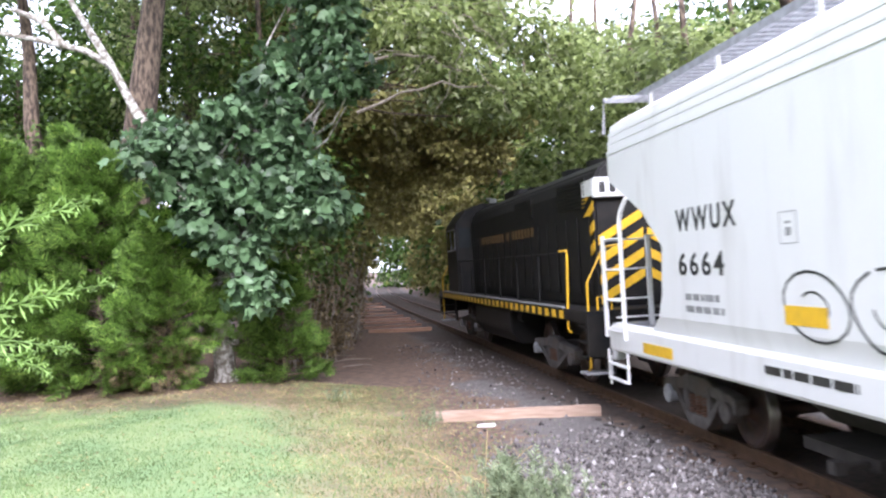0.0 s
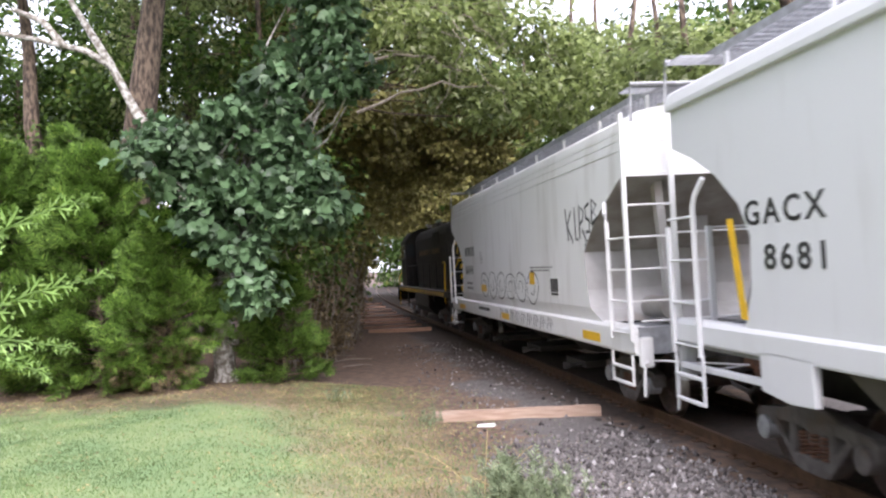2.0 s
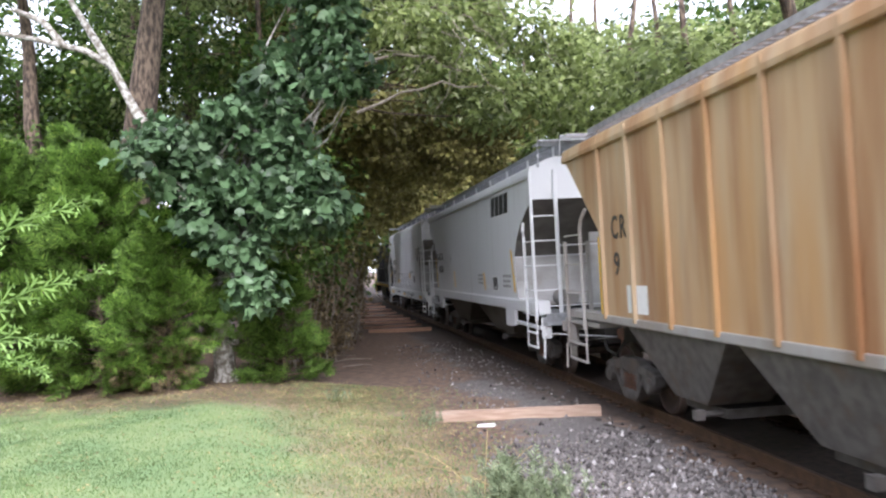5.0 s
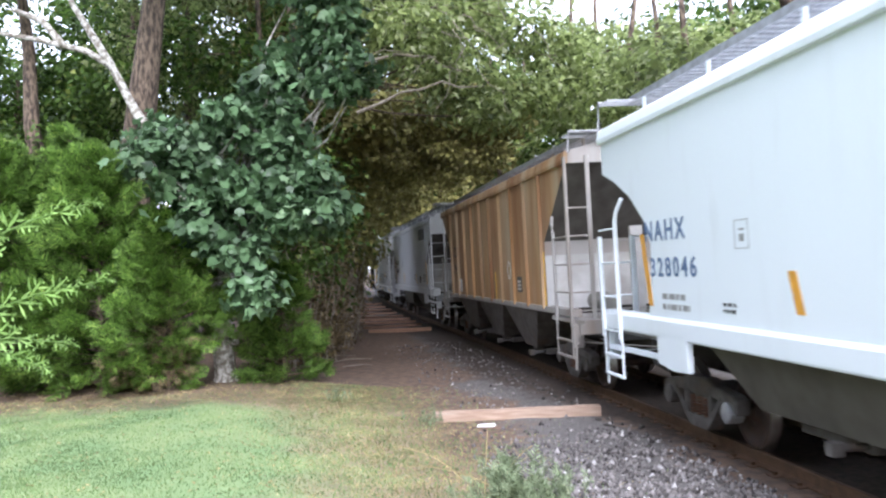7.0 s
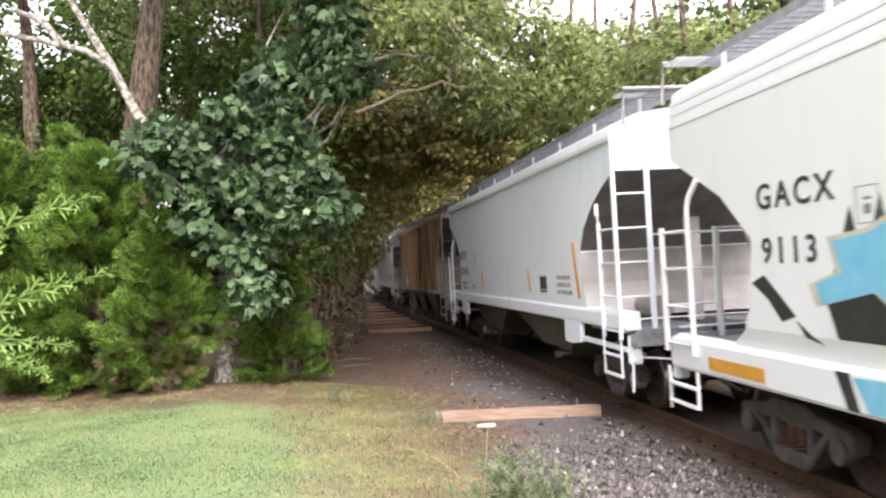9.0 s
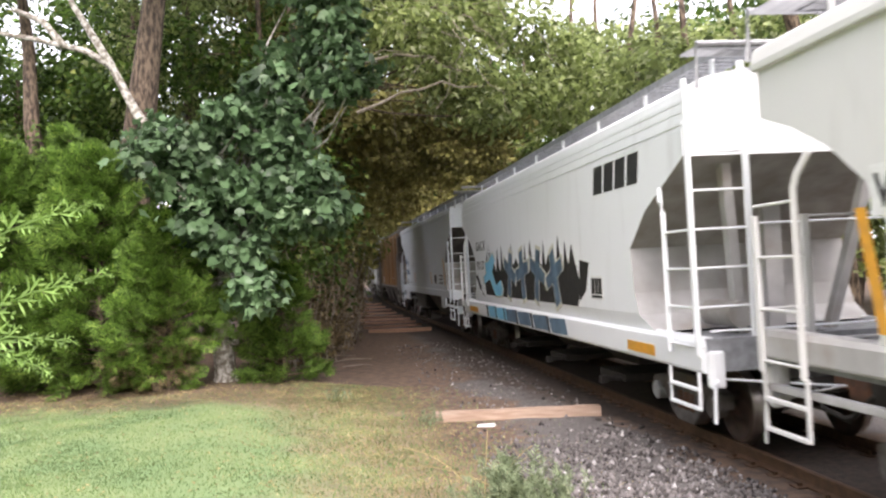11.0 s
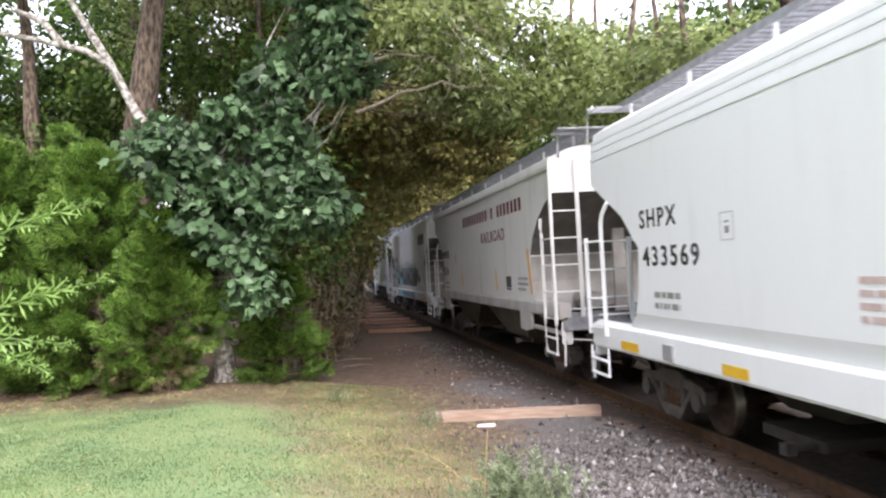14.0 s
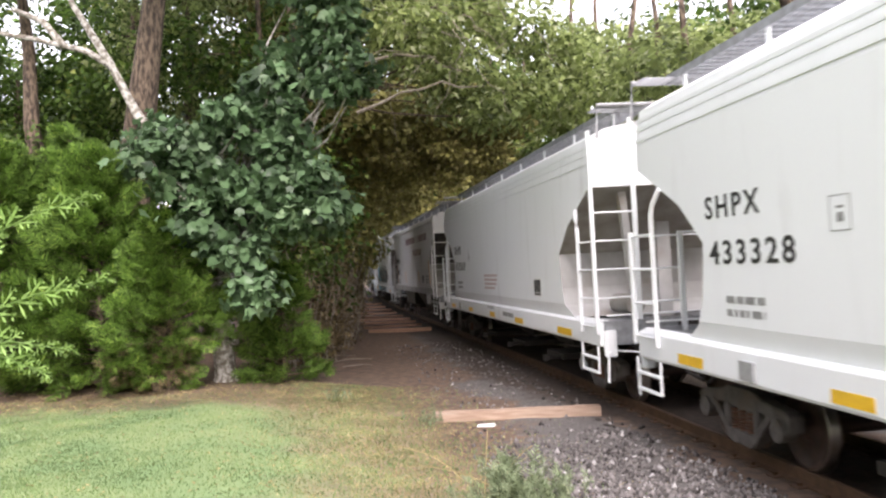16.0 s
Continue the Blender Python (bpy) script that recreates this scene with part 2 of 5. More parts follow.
def travelled(t):
    return 7.8 * t + 0.01239 * (t - 8) ** 2 + 0.001054 * (t - 8) ** 3


def beside(x, y):
    """Metres to the right of the track's middle, roughly."""
    i = int(max(0, min(len(LINE) - 1, (y - 0.2) / 0.247)))
    _, lx, ly, th = LINE[i]
    return (x - lx) * math.cos(th) - (y - ly) * math.sin(th)


def ground_height(x, y):
    d = beside(x, y)
    if d < 0:
        k = max(0.0, min(1.0, (-d - 4.0) / 4.0))
        z = 0.32 * k * k * (3 - 2 * k)
    else:
        k = max(0.0, min(1.0, (d - 3.0) / 5.0))
        z = 0.9 * k * k * (3 - 2 * k)
    far = max(0.0, min(1.0, (math.hypot(x, y) - 30) / 60))
    return z - 0.002 + 0.014 * noise.noise((x * 2.1, y * 2.1, 2)) + 0.05 * (noise.noise((x * 0.35, y * 0.35, 0))) * min(1, abs(d) / 4) + 0.6 * far * max(0, noise.noise((x * 0.03, y * 0.03, 5)))


# ---- ground ----
def build_ground():
    xs = np.concatenate([np.linspace(-1200, -60, 16), np.linspace(-50, -14, 16), np.linspace(-13.6, 12, 129), np.linspace(13, 50, 16), np.linspace(60, 1200, 16)])
    ys = np.concatenate([np.linspace(-1200, -30, 14), np.linspace(-24, 3, 12), np.linspace(3.4, 34, 150), np.linspace(35, 120, 50), np.linspace(130, 1500, 16)])
    verts, tones = [], []
    for y in ys:
        for x in xs:
            d = beside(x, y)
            verts.append((x, y, ground_height(x, y)))
            wob = noise.noise((x * 0.5, y * 0.5, 3)) * 0.9 + noise.noise((x * 1.7, y * 1.7, 9)) * 0.45
            stone = 1 - max(0.0, min(1.0, (abs(d) - (3.1 - 1.2 * max(0, min(1, (y - 10) / 12))) + wob) / 1.1))
            lawn = max(0.0, min(1.0, ((0.75 - 0.22 * (y - 8)) - x + wob * 1.3) / 3.4)) * max(0.0, min(1.0, (17.0 - y + wob * 0.9) / 2.6))
            straw = max(0.0, min(1.0, 1.35 - abs(x - (-0.9 - 0.22 * (y - 8)) + wob) / 1.8)) * max(0.0, min(1.0, (19 - y) / 4))
            straw = max(straw, 0.5 * max(0.0, 1 - abs(y - 17.2 + wob) / 1.6) * (1 if x < -1.5 else 0))
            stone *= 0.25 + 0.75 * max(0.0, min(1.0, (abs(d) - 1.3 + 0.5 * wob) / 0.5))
            # alpha: darker dirt along the track, carrying the shade of train and trees
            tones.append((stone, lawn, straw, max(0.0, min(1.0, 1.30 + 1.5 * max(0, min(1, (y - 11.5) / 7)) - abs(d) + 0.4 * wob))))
    nx = len(xs)
    faces = [(j * nx + i, j * nx + i + 1, (j + 1) * nx + i + 1, (j + 1) * nx + i) for j in range(len(ys) - 1) for i in range(nx - 1)]
    me = bpy.data.meshes.new("ground")
    me.from_pydata(verts, [], faces)
    me.polygons.foreach_set("use_smooth", [True] * len(faces))
    a = me.color_attributes.new("cover", "FLOAT_COLOR", "POINT")
    a.data.foreach_set("color", np.array(tones, dtype=np.float32).ravel())
    m = bpy.data.materials.new("ground_cover")
    m.use_nodes = True
    t = m.node_tree
    b = t.nodes["Principled BSDF"]
    b.inputs["Roughness"].default_value = 0.95
    at = t.nodes.new("ShaderNodeAttribute")
    at.attribute_name = "cover"
    sep = t.nodes.new("ShaderNodeSeparateColor")
    t.links.new(at.outputs["Color"], sep.inputs[0])
    tc = t.nodes.new("ShaderNodeTexCoord")

    def tone(c0, c1, scale, lo=0.35, hi=0.65):
        n = t.nodes.new("ShaderNodeTexNoise")
        n.inputs["Scale"].default_value, n.inputs["Detail"].default_value = scale, 8
        t.links.new(tc.outputs["Object"], n.inputs["Vector"])
        r = t.nodes.new("ShaderNodeMapRange")
        r.inputs[1].default_value, r.inputs[2].default_value = lo, hi
        t.links.new(n.outputs[0], r.inputs[0])
        x = t.nodes.new("ShaderNodeMix")
        x.data_type = "RGBA"
        x.inputs[6].default_value, x.inputs[7].default_value = (*c0, 1), (*c1, 1)
        t.links.new(r.outputs[0], x.inputs[0])
        return x.outputs[2], n.outputs[0]

    def over(a0, b0, fac, n):
        ad = t.nodes.new("ShaderNodeMath")
        ad.operation = "ADD"
        t.links.new(fac, ad.inputs[0])
        t.links.new(n, ad.inputs[1])
        r = t.nodes.new("ShaderNodeMapRange")
        r.inputs[1].default_value, r.inputs[2].default_value = 0.75, 1.25
        t.links.new(ad.outputs[0], r.inputs[0])
        x = t.nodes.new("ShaderNodeMix")
        x.data_type = "RGBA"
        t.links.new(r.outputs[0], x.inputs[0])
        t.links.new(a0, x.inputs[6])
        t.links.new(b0, x.inputs[7])
        return x.outputs[2]

    dirt, n1 = tone((0.165, 0.108, 0.075), (0.082, 0.056, 0.041), 5)
    straw, n2 = tone((0.29, 0.235, 0.145), (0.20, 0.15, 0.10), 5)
    # brown dirt with the shade under the train put into its colour
    shaded_dirt, n5 = tone((0.075, 0.053, 0.04), (0.036, 0.027, 0.022), 9)
    lawn, n3 = tone((0.155, 0.24, 0.10), (0.21, 0.26, 0.115), 0.9)
    stone, n4 = tone((0.15, 0.138, 0.132), (0.075, 0.066, 0.062), 28)
    col = over(dirt, straw, sep.outputs[2], n2)
    col = over(col, lawn, sep.outputs[1], n3)
    col = over(col, stone, sep.outputs[0], n1)
    col = over(col, shaded_dirt, at.outputs["Alpha"], n1)
    t.links.new(col, b.inputs["Base Color"])
    bp = t.nodes.new("ShaderNodeBump")
    bp.inputs["Strength"].default_value, bp.inputs["Distance"].default_value = 0.7, 0.03
    t.links.new(n4, bp.inputs["Height"])
    t.links.new(bp.outputs[0], b.inputs["Normal"])
    me.materials.append(m)
    thing("ground", "lawn, dry grass, bare dirt and gravel beside the railway", "ground", kind="structure", data=me)


build_ground()


def build_track():
    tr = thing("railway_track", "single rusty railway track on wooden ties in gravel", "railway track", kind="structure")
    for side in (-1, 1):
        g = Geo()
        rings = []
        prof = [(-0.07, 0.0), (0.07, 0.0), (0.07, 0.015), (0.012, 0.03), (0.012, 0.125), (0.036, 0.135), (0.036, 0.165), (0.028, 0.17), (-0.028, 0.17), (-0.036, 0.165), (-0.036, 0.135), (-0.012, 0.125), (-0.012, 0.03), (-0.07, 0.015)]
        for i in range(-30, 200):
            s = i * 1.0
            rings.append([(*on_track(s, side * 0.755 + a)[:2], z) for a, z in prof])
        g.loft(rings)
        part("rail", g, M_RAIL, tr, smooth=True)
    g = Geo()
    g.box(-0.11, 0.11, -1.3, 1.3, -0.16, 0.0, 0.01)
    tie = g.mesh("tie", M_TIE)
    # dark pads stand for the shaded hollows beyond the tie ends
    tie_end = Geo().loft([[(q * 0.11 * math.cos(a), q * 0.055 * math.sin(a * 1.0) + 0.01 * math.sin(3 * a), z) for a in (0, 0.8, 1.6, 2.4, 3.2, 4.0, 4.8, 5.6)] for q, z in ((1.0, 0.0), (0.9, 0.035), (0.5, 0.045))]).mesh("tie_end", M_DARK)
    pl = Geo().box(-0.09, 0.09, -0.18, 0.18, 0, 0.012).box(-0.02, 0.02, -0.13, -0.09, 0.01, 0.05).box(-0.02, 0.02, 0.09, 0.13, 0.01, 0.05).mesh("tie_plate", M_RAIL)
    rnd = random.Random(4)
    for i in range(-8, 150):
        s = i * 0.52 + rnd.uniform(-0.03, 0.03)
        o = part("tie", tie, None, tr, at=track_pose(s, rnd.uniform(-0.05, 0.05), rnd.uniform(-0.03, -0.012)) @ pose(0, 0, 0, 0, 0, rnd.uniform(-1.5, 1.5)))
        if 3 < s < 22:
            part("tie_end", tie_end, None, tr, at=track_pose(s + rnd.uniform(-0.04, 0.04), -1.62 + rnd.uniform(-0.05, 0.05), 0) @ pose(0, 0, ground_height(*on_track(s, -1.62)[:2]) - 0.02, 0, 0, rnd.uniform(-25, 25)))
        if i < 90:
            for side in (-0.755, 0.755):
                part("tie_plate", pl, None, tr, at=track_pose(s, side, 0.0))


build_track()


# ---- plants ----
RNG = np.random.default_rng(11)


def unit(a):
    return a / np.maximum(np.linalg.norm(a, axis=1, keepdims=True), 1e-9)


def leaf_mesh(name, pos, out, length, width, m, up=0.6, wild=0.9, droop=0.25, lobed=False):
    """Folded leaves at pos that face outwards and up, one island each; lobed ones have three points."""
    n = len(pos)
    normal = unit(out * 0.7 + np.array([0, 0, up]) + RNG.normal(size=(n, 3)) * wild * 0.6)
    along = RNG.normal(size=(n, 3)) + out * 0.8 + np.array([0, 0, -droop])
    along = unit(along - normal * np.sum(along * normal, axis=1, keepdims=True))
    side = np.cross(normal, along)
    ln = (length * RNG.uniform(0.6, 1.25, (n, 1)))
    wd = ln * width
    base = pos - along * ln * 0.5
    tip = pos + along * ln * 0.5 - normal * ln * 0.12
    mid = pos - along * ln * 0.08
    left = mid + side * wd * 0.5 + normal * wd * 0.16
    right = mid - side * wd * 0.5 + normal * wd * 0.16
    if lobed:
        lift = normal * wd * RNG.uniform(-0.05, 0.22, (n, 1))
        points = [base, base + side * wd * 0.34 + along * ln * 0.10, mid + side * wd * 0.62 + along * ln * 0.20 + lift, mid + side * wd * 0.20 + along * ln * 0.22, tip,
                  mid - side * wd * 0.20 + along * ln * 0.22, mid - side * wd * 0.62 + along * ln * 0.20 + lift, base - side * wd * 0.34 + along * ln * 0.10]
        v = np.stack(points, axis=1).reshape(-1, 3)
        k = np.arange(n)[:, None] * 8
        tri = np.concatenate([k + np.array([q]) for q in ((0, 2, 1), (0, 3, 2), (0, 4, 3), (0, 5, 4), (0, 6, 5), (0, 7, 6))], axis=1).reshape(-1, 3)
        return raw_mesh(name, v, tri, m)
    v = np.stack([base, right, tip, left], axis=1).reshape(-1, 3)
    k = np.arange(n)[:, None] * 4
    tri = np.concatenate([k + np.array([[0, 1, 2]]), k + np.array([[0, 2, 3]])], axis=1).reshape(-1, 3)
    return raw_mesh(name, v, tri, m)


def raw_mesh(name, v, tri, m):
    me = bpy.data.meshes.new(name)
    me.vertices.add(len(v))
    me.vertices.foreach_set("co", np.ascontiguousarray(v, dtype=np.float32).ravel())
    me.loops.add(tri.size)
    me.loops.foreach_set("vertex_index", np.ascontiguousarray(tri, dtype=np.int32).ravel())
    me.polygons.add(len(tri))
    me.polygons.foreach_set("loop_start", np.arange(0, tri.size, 3, dtype=np.int32))
    me.update(calc_edges=True)
    me.materials.append(m)
    return me


def clumps(blobs, count, per, spread):
    """Leaf places: clumps scattered over the shells of the blobs (x, y, z, rx, ry, rz)."""
    blobs = np.array(blobs, dtype=float)
    wt = blobs[:, 3] * blobs[:, 5] + blobs[:, 4] * blobs[:, 5]
    pick = RNG.choice(len(blobs), count, p=wt / wt.sum())
    d = unit(RNG.normal(size=(count, 3)))
    rad = RNG.uniform(0.45, 1.06, (count, 1)) ** 0.7
    c = blobs[pick, :3] + d * rad * blobs[pick, 3:]
    pos = np.repeat(c, per, axis=0) + RNG.normal(size=(count * per, 3)) * spread * np.array([1, 1, 0.65])
    return pos, np.repeat(d, per, axis=0)


def limb_path(a, b, sag=0.0, n=5, wob=0.12, seed=0):
    r = random.Random(seed)
    a, b = Vector(a), Vector(b)
    ln = (b - a).length
    pts = []
    for i in range(n):
        k = i / (n - 1)
        p = a.lerp(b, k) + Vector((0, 0, sag * math.sin(k * math.pi)))
        if 0 < i < n - 1:
            p += Vector((r.uniform(-1, 1), r.uniform(-1, 1), r.uniform(-1, 1))) * wob * ln * 0.35
        pts.append(p)
    return pts


def tree(label, base, top, blobs, leaf, count, per, spread, length, width, radius, bark=M_BARK, name="tree", seed=1, group="woodland trees", droop=0.25, trunk_points=None, limbs=True, up=0.6, fork=None, lobed=False):
    """A tapered trunk, a limb to every mass of leaves, and a crown of many leaves."""
    t = thing(name, label, "tree" if name == "tree" else name.replace("_", " "), group=group)
    pts = trunk_points or limb_path(base, top, 0, 6, 0.06, seed)
    g = Geo().tube(pts, radius, 10, radius * 0.35)
    foot = Vector(pts[0])
    g.tube([foot - Vector((0, 0, 0.3)), foot + Vector((0, 0, 0.25))], radius * 1.45, 10, radius * 1.0)
    part("trunk", g, bark, t, smooth=True)
    if limbs:
        for i, b in enumerate(blobs):
            near = Vector(fork) if fork else min(pts, key=lambda p: abs(p.z - (b[2] - b[5] * 0.5)) + 0.001 * i)
            g = Geo().tube(limb_path(near, b[:3], 0.2, 6, 0.14, seed * 31 + i), max(0.03, radius * 0.32), 6, 0.012)
            part("limb", g, bark, t, smooth=True)
    pos, out = clumps(blobs, count, per, spread)
    pos[:, 2] = np.maximum(pos[:, 2], 0.35 + RNG.uniform(0, 0.3, len(pos)))
    me = leaf_mesh("crown", pos, out, length, width, leaf, droop=droop, up=up, lobed=lobed)
    part("crown", me, None, t)
    return t


def frond_mesh(name, pos, axis, length, m, pairs=6, thin=0.05, face=None):
    """Feathery flat sprays: an axis with pairs of narrow shoots that lean forward."""
    n = len(pos)
    axis = unit(axis)
    nrm = unit(np.cross(axis, RNG.normal(size=(n, 3))))
    nrm = unit(nrm + np.array([0, 0, 0.8])) if face is None else unit(nrm * 0.45 + np.array(face))
    nrm = unit(nrm - axis * np.sum(nrm * axis, axis=1, keepdims=True))
    side = np.cross(nrm, axis)
    ln = length * RNG.uniform(0.6, 1.3, (n, 1))
    vs = []

    def shoot(a, b, w):
        d = unit(b - a)
        s = np.cross(nrm, d)
        vs.append(np.stack([a, (a + b) / 2 + s * w, b, (a + b) / 2 - s * w], axis=1))

    shoot(pos, pos + axis * ln, ln * thin)
    for i in range(pairs):
        k = 0.12 + 0.78 * i / (pairs - 1)
        for sg in (-1, 1):
            a = pos + axis * ln * k - np.array([0, 0, 0.10]) * ln * k * k
            reach = ln * (0.52 * (1 - k) + 0.12) * RNG.uniform(0.7, 1.2, (n, 1))
            b = a + (axis * 0.75 + side * sg * 0.85 + nrm * RNG.uniform(-0.3, 0.3, (n, 1))) * reach
            shoot(a, b, ln * thin * 0.9)
    v = np.concatenate([x[:, None] for x in vs], axis=1)
    q = v.shape[1]
    v = v.reshape(-1, 3)
    k = np.arange(n * q)[:, None] * 4
    tri = np.concatenate([k + np.array([[0, 1, 2]]), k + np.array([[0, 2, 3]])], axis=1).reshape(-1, 3)
    return raw_mesh(name, v, tri, m)


def cedar(label, x, y, height, r, count, length, seed, low=0.12, lean=0.0):
    z0 = ground_height(x, y)
    t = thing("cedar_tree", label, "cedar tree", group="young cedars at the lawn's edge", at=pose(x, y, z0))
    g = Geo().tube([(0, 0, -0.2), (lean * 0.4, 0, height * 0.5), (lean, 0, height * 0.95)], 0.09, 8, 0.015)
    part("trunk", g, M_BARK, t, smooth=True)
    rg = random.Random(seed)
    pos, ax = [], []
    branches = int(count / 30)
    tubes = Geo()
    for i in range(branches):
        k = rg.random() ** 1.15
        z = low + (height - low) * k
        a = rg.uniform(0, math.tau)
        reach = r * (1 - k) ** 0.7 * rg.uniform(0.7, 1.15) + 0.12
        s = Vector((lean * k, 0, z))
        d = Vector((math.cos(a), math.sin(a), rg.uniform(0.1, 0.5) if k > 0.12 else rg.uniform(-0.05, 0.2)))
        tubes.tube([s, s + d * reach * 0.5, s + d * reach * 0.95 + Vector((0, 0, 0.05))], 0.018, 4, 0.005)
        for j in range(20):
            q = rg.uniform(0.3, 1.0)
            w = 0.16 * (1.1 - q)
            p = s + d * reach * q + Vector((rg.gauss(0, w), rg.gauss(0, w), rg.gauss(0, w * 0.7)))
            pos.append(p)
            ax.append(d + Vector((rg.gauss(0, 0.32), rg.gauss(0, 0.32), rg.gauss(0.35, 0.3))))
    part("branch", tubes, M_BARK, t, "thin inner branches")
    part("foliage", frond_mesh("foliage", np.array(pos), np.array(ax), length, L_CEDAR, pairs=7, thin=0.04), None, t)
    return t


def scattered_masses():
    """Leaf masses of the broad-leaved tree: small, uneven, with gaps between."""
    rg = random.Random(12)
    out = []
    for n, c, r in ((8, (-5.3, 17.5, 5.0), (0.9, 0.6, 0.6)), (9, (-4.5, 17.5, 4.2), (1.1, 0.6, 0.8)), (9, (-3.2, 17.4, 4.05), (0.9, 0.6, 0.75)), (4, (-2.5, 17.2, 3.9), (0.25, 0.4, 0.35)), (9, (-3.6, 17.6, 5.6), (1.1, 0.6, 0.6)), (11, (-2.7, 17.8, 7.0), (1.2, 0.7, 1.0)), (5, (-2.0, 17.8, 8.3), (0.9, 0.6, 0.5)),
                    (2, (-3.7, 17.2, 2.3), (0.3, 0.2, 0.2)), (2, (-4.2, 17.4, 3.0), (0.3, 0.3, 0.2)), (3, (-1.75, 17.6, 6.2), (0.35, 0.4, 0.4))):
        for i in range(n):
            d = Vector((rg.gauss(0, 1), rg.gauss(0, 1), rg.gauss(0, 1))).normalized() * rg.uniform(0.45, 1.0)
            q = rg.uniform(0.30, 0.52)
            out.append((c[0] + d.x * r[0], c[1] + d.y * r[1], c[2] + d.z * r[2], q * 1.25, q, q * 0.8))
    return out


def build_plants():
    # the blue-green broad-leaved tree at the lawn's edge
    pale = [Vector(p) for p in ((-4.9, 19.0, 0.25), (-4.95, 19.05, 1.6), (-5.3, 19.3, 3.4), (-6.2, 20.1, 5.2), (-7.36, 21.0, 6.86), (-7.85, 21.0, 7.9), (-8.44, 21.0, 8.3), (-9.66, 21.0, 8.65), (-11.2, 21.0, 9.0))]
    t = tree("small tree with broad blue-green leaves and pale lichened bark", None, None,
             scattered_masses(),
             L_BROAD, 420, 17, 0.17, 0.24, 0.85, 0.24, M_PALEBARK, lobed=True, seed=3, group="", droop=0.7, trunk_points=pale[:6], up=0.5, fork=(-5.0, 19.0, 2.6))
    for a in (pale[4:], [Vector((-7.85, 21.0, 7.9)), Vector((-8.35, 21.0, 8.8)), Vector((-8.75, 21.0, 9.5)), Vector((-8.9, 21.0, 10.6))], [Vector((-9.0, 21.0, 8.45)), Vector((-9.5, 21.1, 9.1)), Vector((-10.3, 21.2, 9.5))]):
        part("limb", Geo().tube(a, 0.11, 8, 0.05), M_PALEBARK, t, "pale crooked limb", smooth=True)
    # stub of a cut branch
    part("branch_stub", Geo().tube([(-4.8, 18.9, 1.15), (-4.55, 18.75, 1.2)], 0.06, 8), M_PALEBARK, t)
    cedar("bushy bright green young cedar touching the lawn", -7.5, 18.8, 5.0, 2.0, 7600, 0.36, 1)
    cedar("bushy bright green young cedar touching the lawn", -9.8, 19.0, 5.2, 2.4, 7600, 0.38, 2)
    cedar("bushy bright green young cedar touching the lawn", -5.75, 17.9, 3.5, 1.3, 4200, 0.31, 3, low=0.85)
    low_dead = cedar("bushy young cedar with browned lower foliage", -6.15, 18.1, 2.3, 0.8, 2000, 0.28, 8, low=0.05)
    pos, out = clumps([(0.0, -0.45, 0.55, 0.75, 0.35, 0.35), (0.35, -0.3, 1.0, 0.45, 0.3, 0.3)], 48, 9, 0.12)
    part("dead_foliage", frond_mesh("dead_foliage", pos, out + np.array([0, 0, 0.2]), 0.2, L_BROWN, pairs=5, thin=0.04), None, low_dead, "dry brown lower foliage")
    cedar("low green cedar beside the track", -3.6, 18.9, 2.5, 0.85, 3400, 0.27, 4, low=0.02)
    cedar("bushy bright green young cedar touching the lawn", -12.4, 18.6, 5.3, 2.4, 3600, 0.38, 5)
    cedar("tall young cedar behind the others", -8.6, 20.3, 5.8, 2.0, 3400, 0.36, 6)

    # woodland on the lawn's side
    trunk = [Vector(p) for p in ((-8.6, 22.4, 0.2), (-8.1, 22.2, 3.5), (-7.5, 22.0, 7.0), (-7.1, 22.0, 9.5), (-6.5, 22.0, 13.0))]
    # extra crown masses above view are added to shade the line
    tree("tall leaning tree with brown furrowed bark", None, None, [(-6.5, 22.5, 13.0, 2.5, 2.3, 1.6), (-8.5, 23.5, 13.2, 2.2, 2.0, 1.3), (-4.6, 20.5, 13.6, 1.9, 2.2, 0.9), (-4.4, 24.2, 15.3, 1.9, 2.2, 0.9), (-2.0, 24.0, 15.8, 1.9, 2.2, 0.9), (-4.9, 16.6, 13.2, 1.7, 1.8, 0.9), (-6.4, 18.6, 13.0, 1.8, 1.8, 1.0), (-6.6, 20.6, 14.6, 1.8, 1.8, 1.0)], L_WOOD, 1350, 20, 0.28, 0.2, 0.6, 0.56, trunk_points=trunk, seed=5, group="", limbs=True)
    k = 0
    # the two L_LIGHT trees put the glow of backlit foliage into leaf colour
    for x, y, h, r, m, n in ((-11.95, 26, 12, 0.38, L_WOOD, 330), (-14.5, 23, 12, 0.25, L_WOOD, 300), (-10.2, 28, 13, 0.26, L_WOOD, 420), (-7.4, 27, 12, 0.22, L_LIGHT, 330), (-5.4, 25.5, 11, 0.2, L_WOOD, 380), (-17, 28, 13, 0.3, L_WOOD, 330),
                             (-8.6, 33, 15, 0.3, L_LIGHT, 300), (-5.2, 31, 13, 0.22, L_DARK, 420), (-13, 35, 14.5, 0.32, L_WOOD, 420), (-6.6, 38, 15, 0.28, L_DARK, 420), (-19, 36, 16, 0.3, L_WOOD, 360), (-15.6, 31, 11.2, 0.26, L_WOOD, 460), (-13.4, 29, 9.6, 0.2, L_WOOD, 380), (-9.4, 45, 17, 0.3, L_DARK, 420),
                             (-7.9, 52, 17, 0.3, L_DARK, 420)):
        k += 1
        rg = random.Random(k)
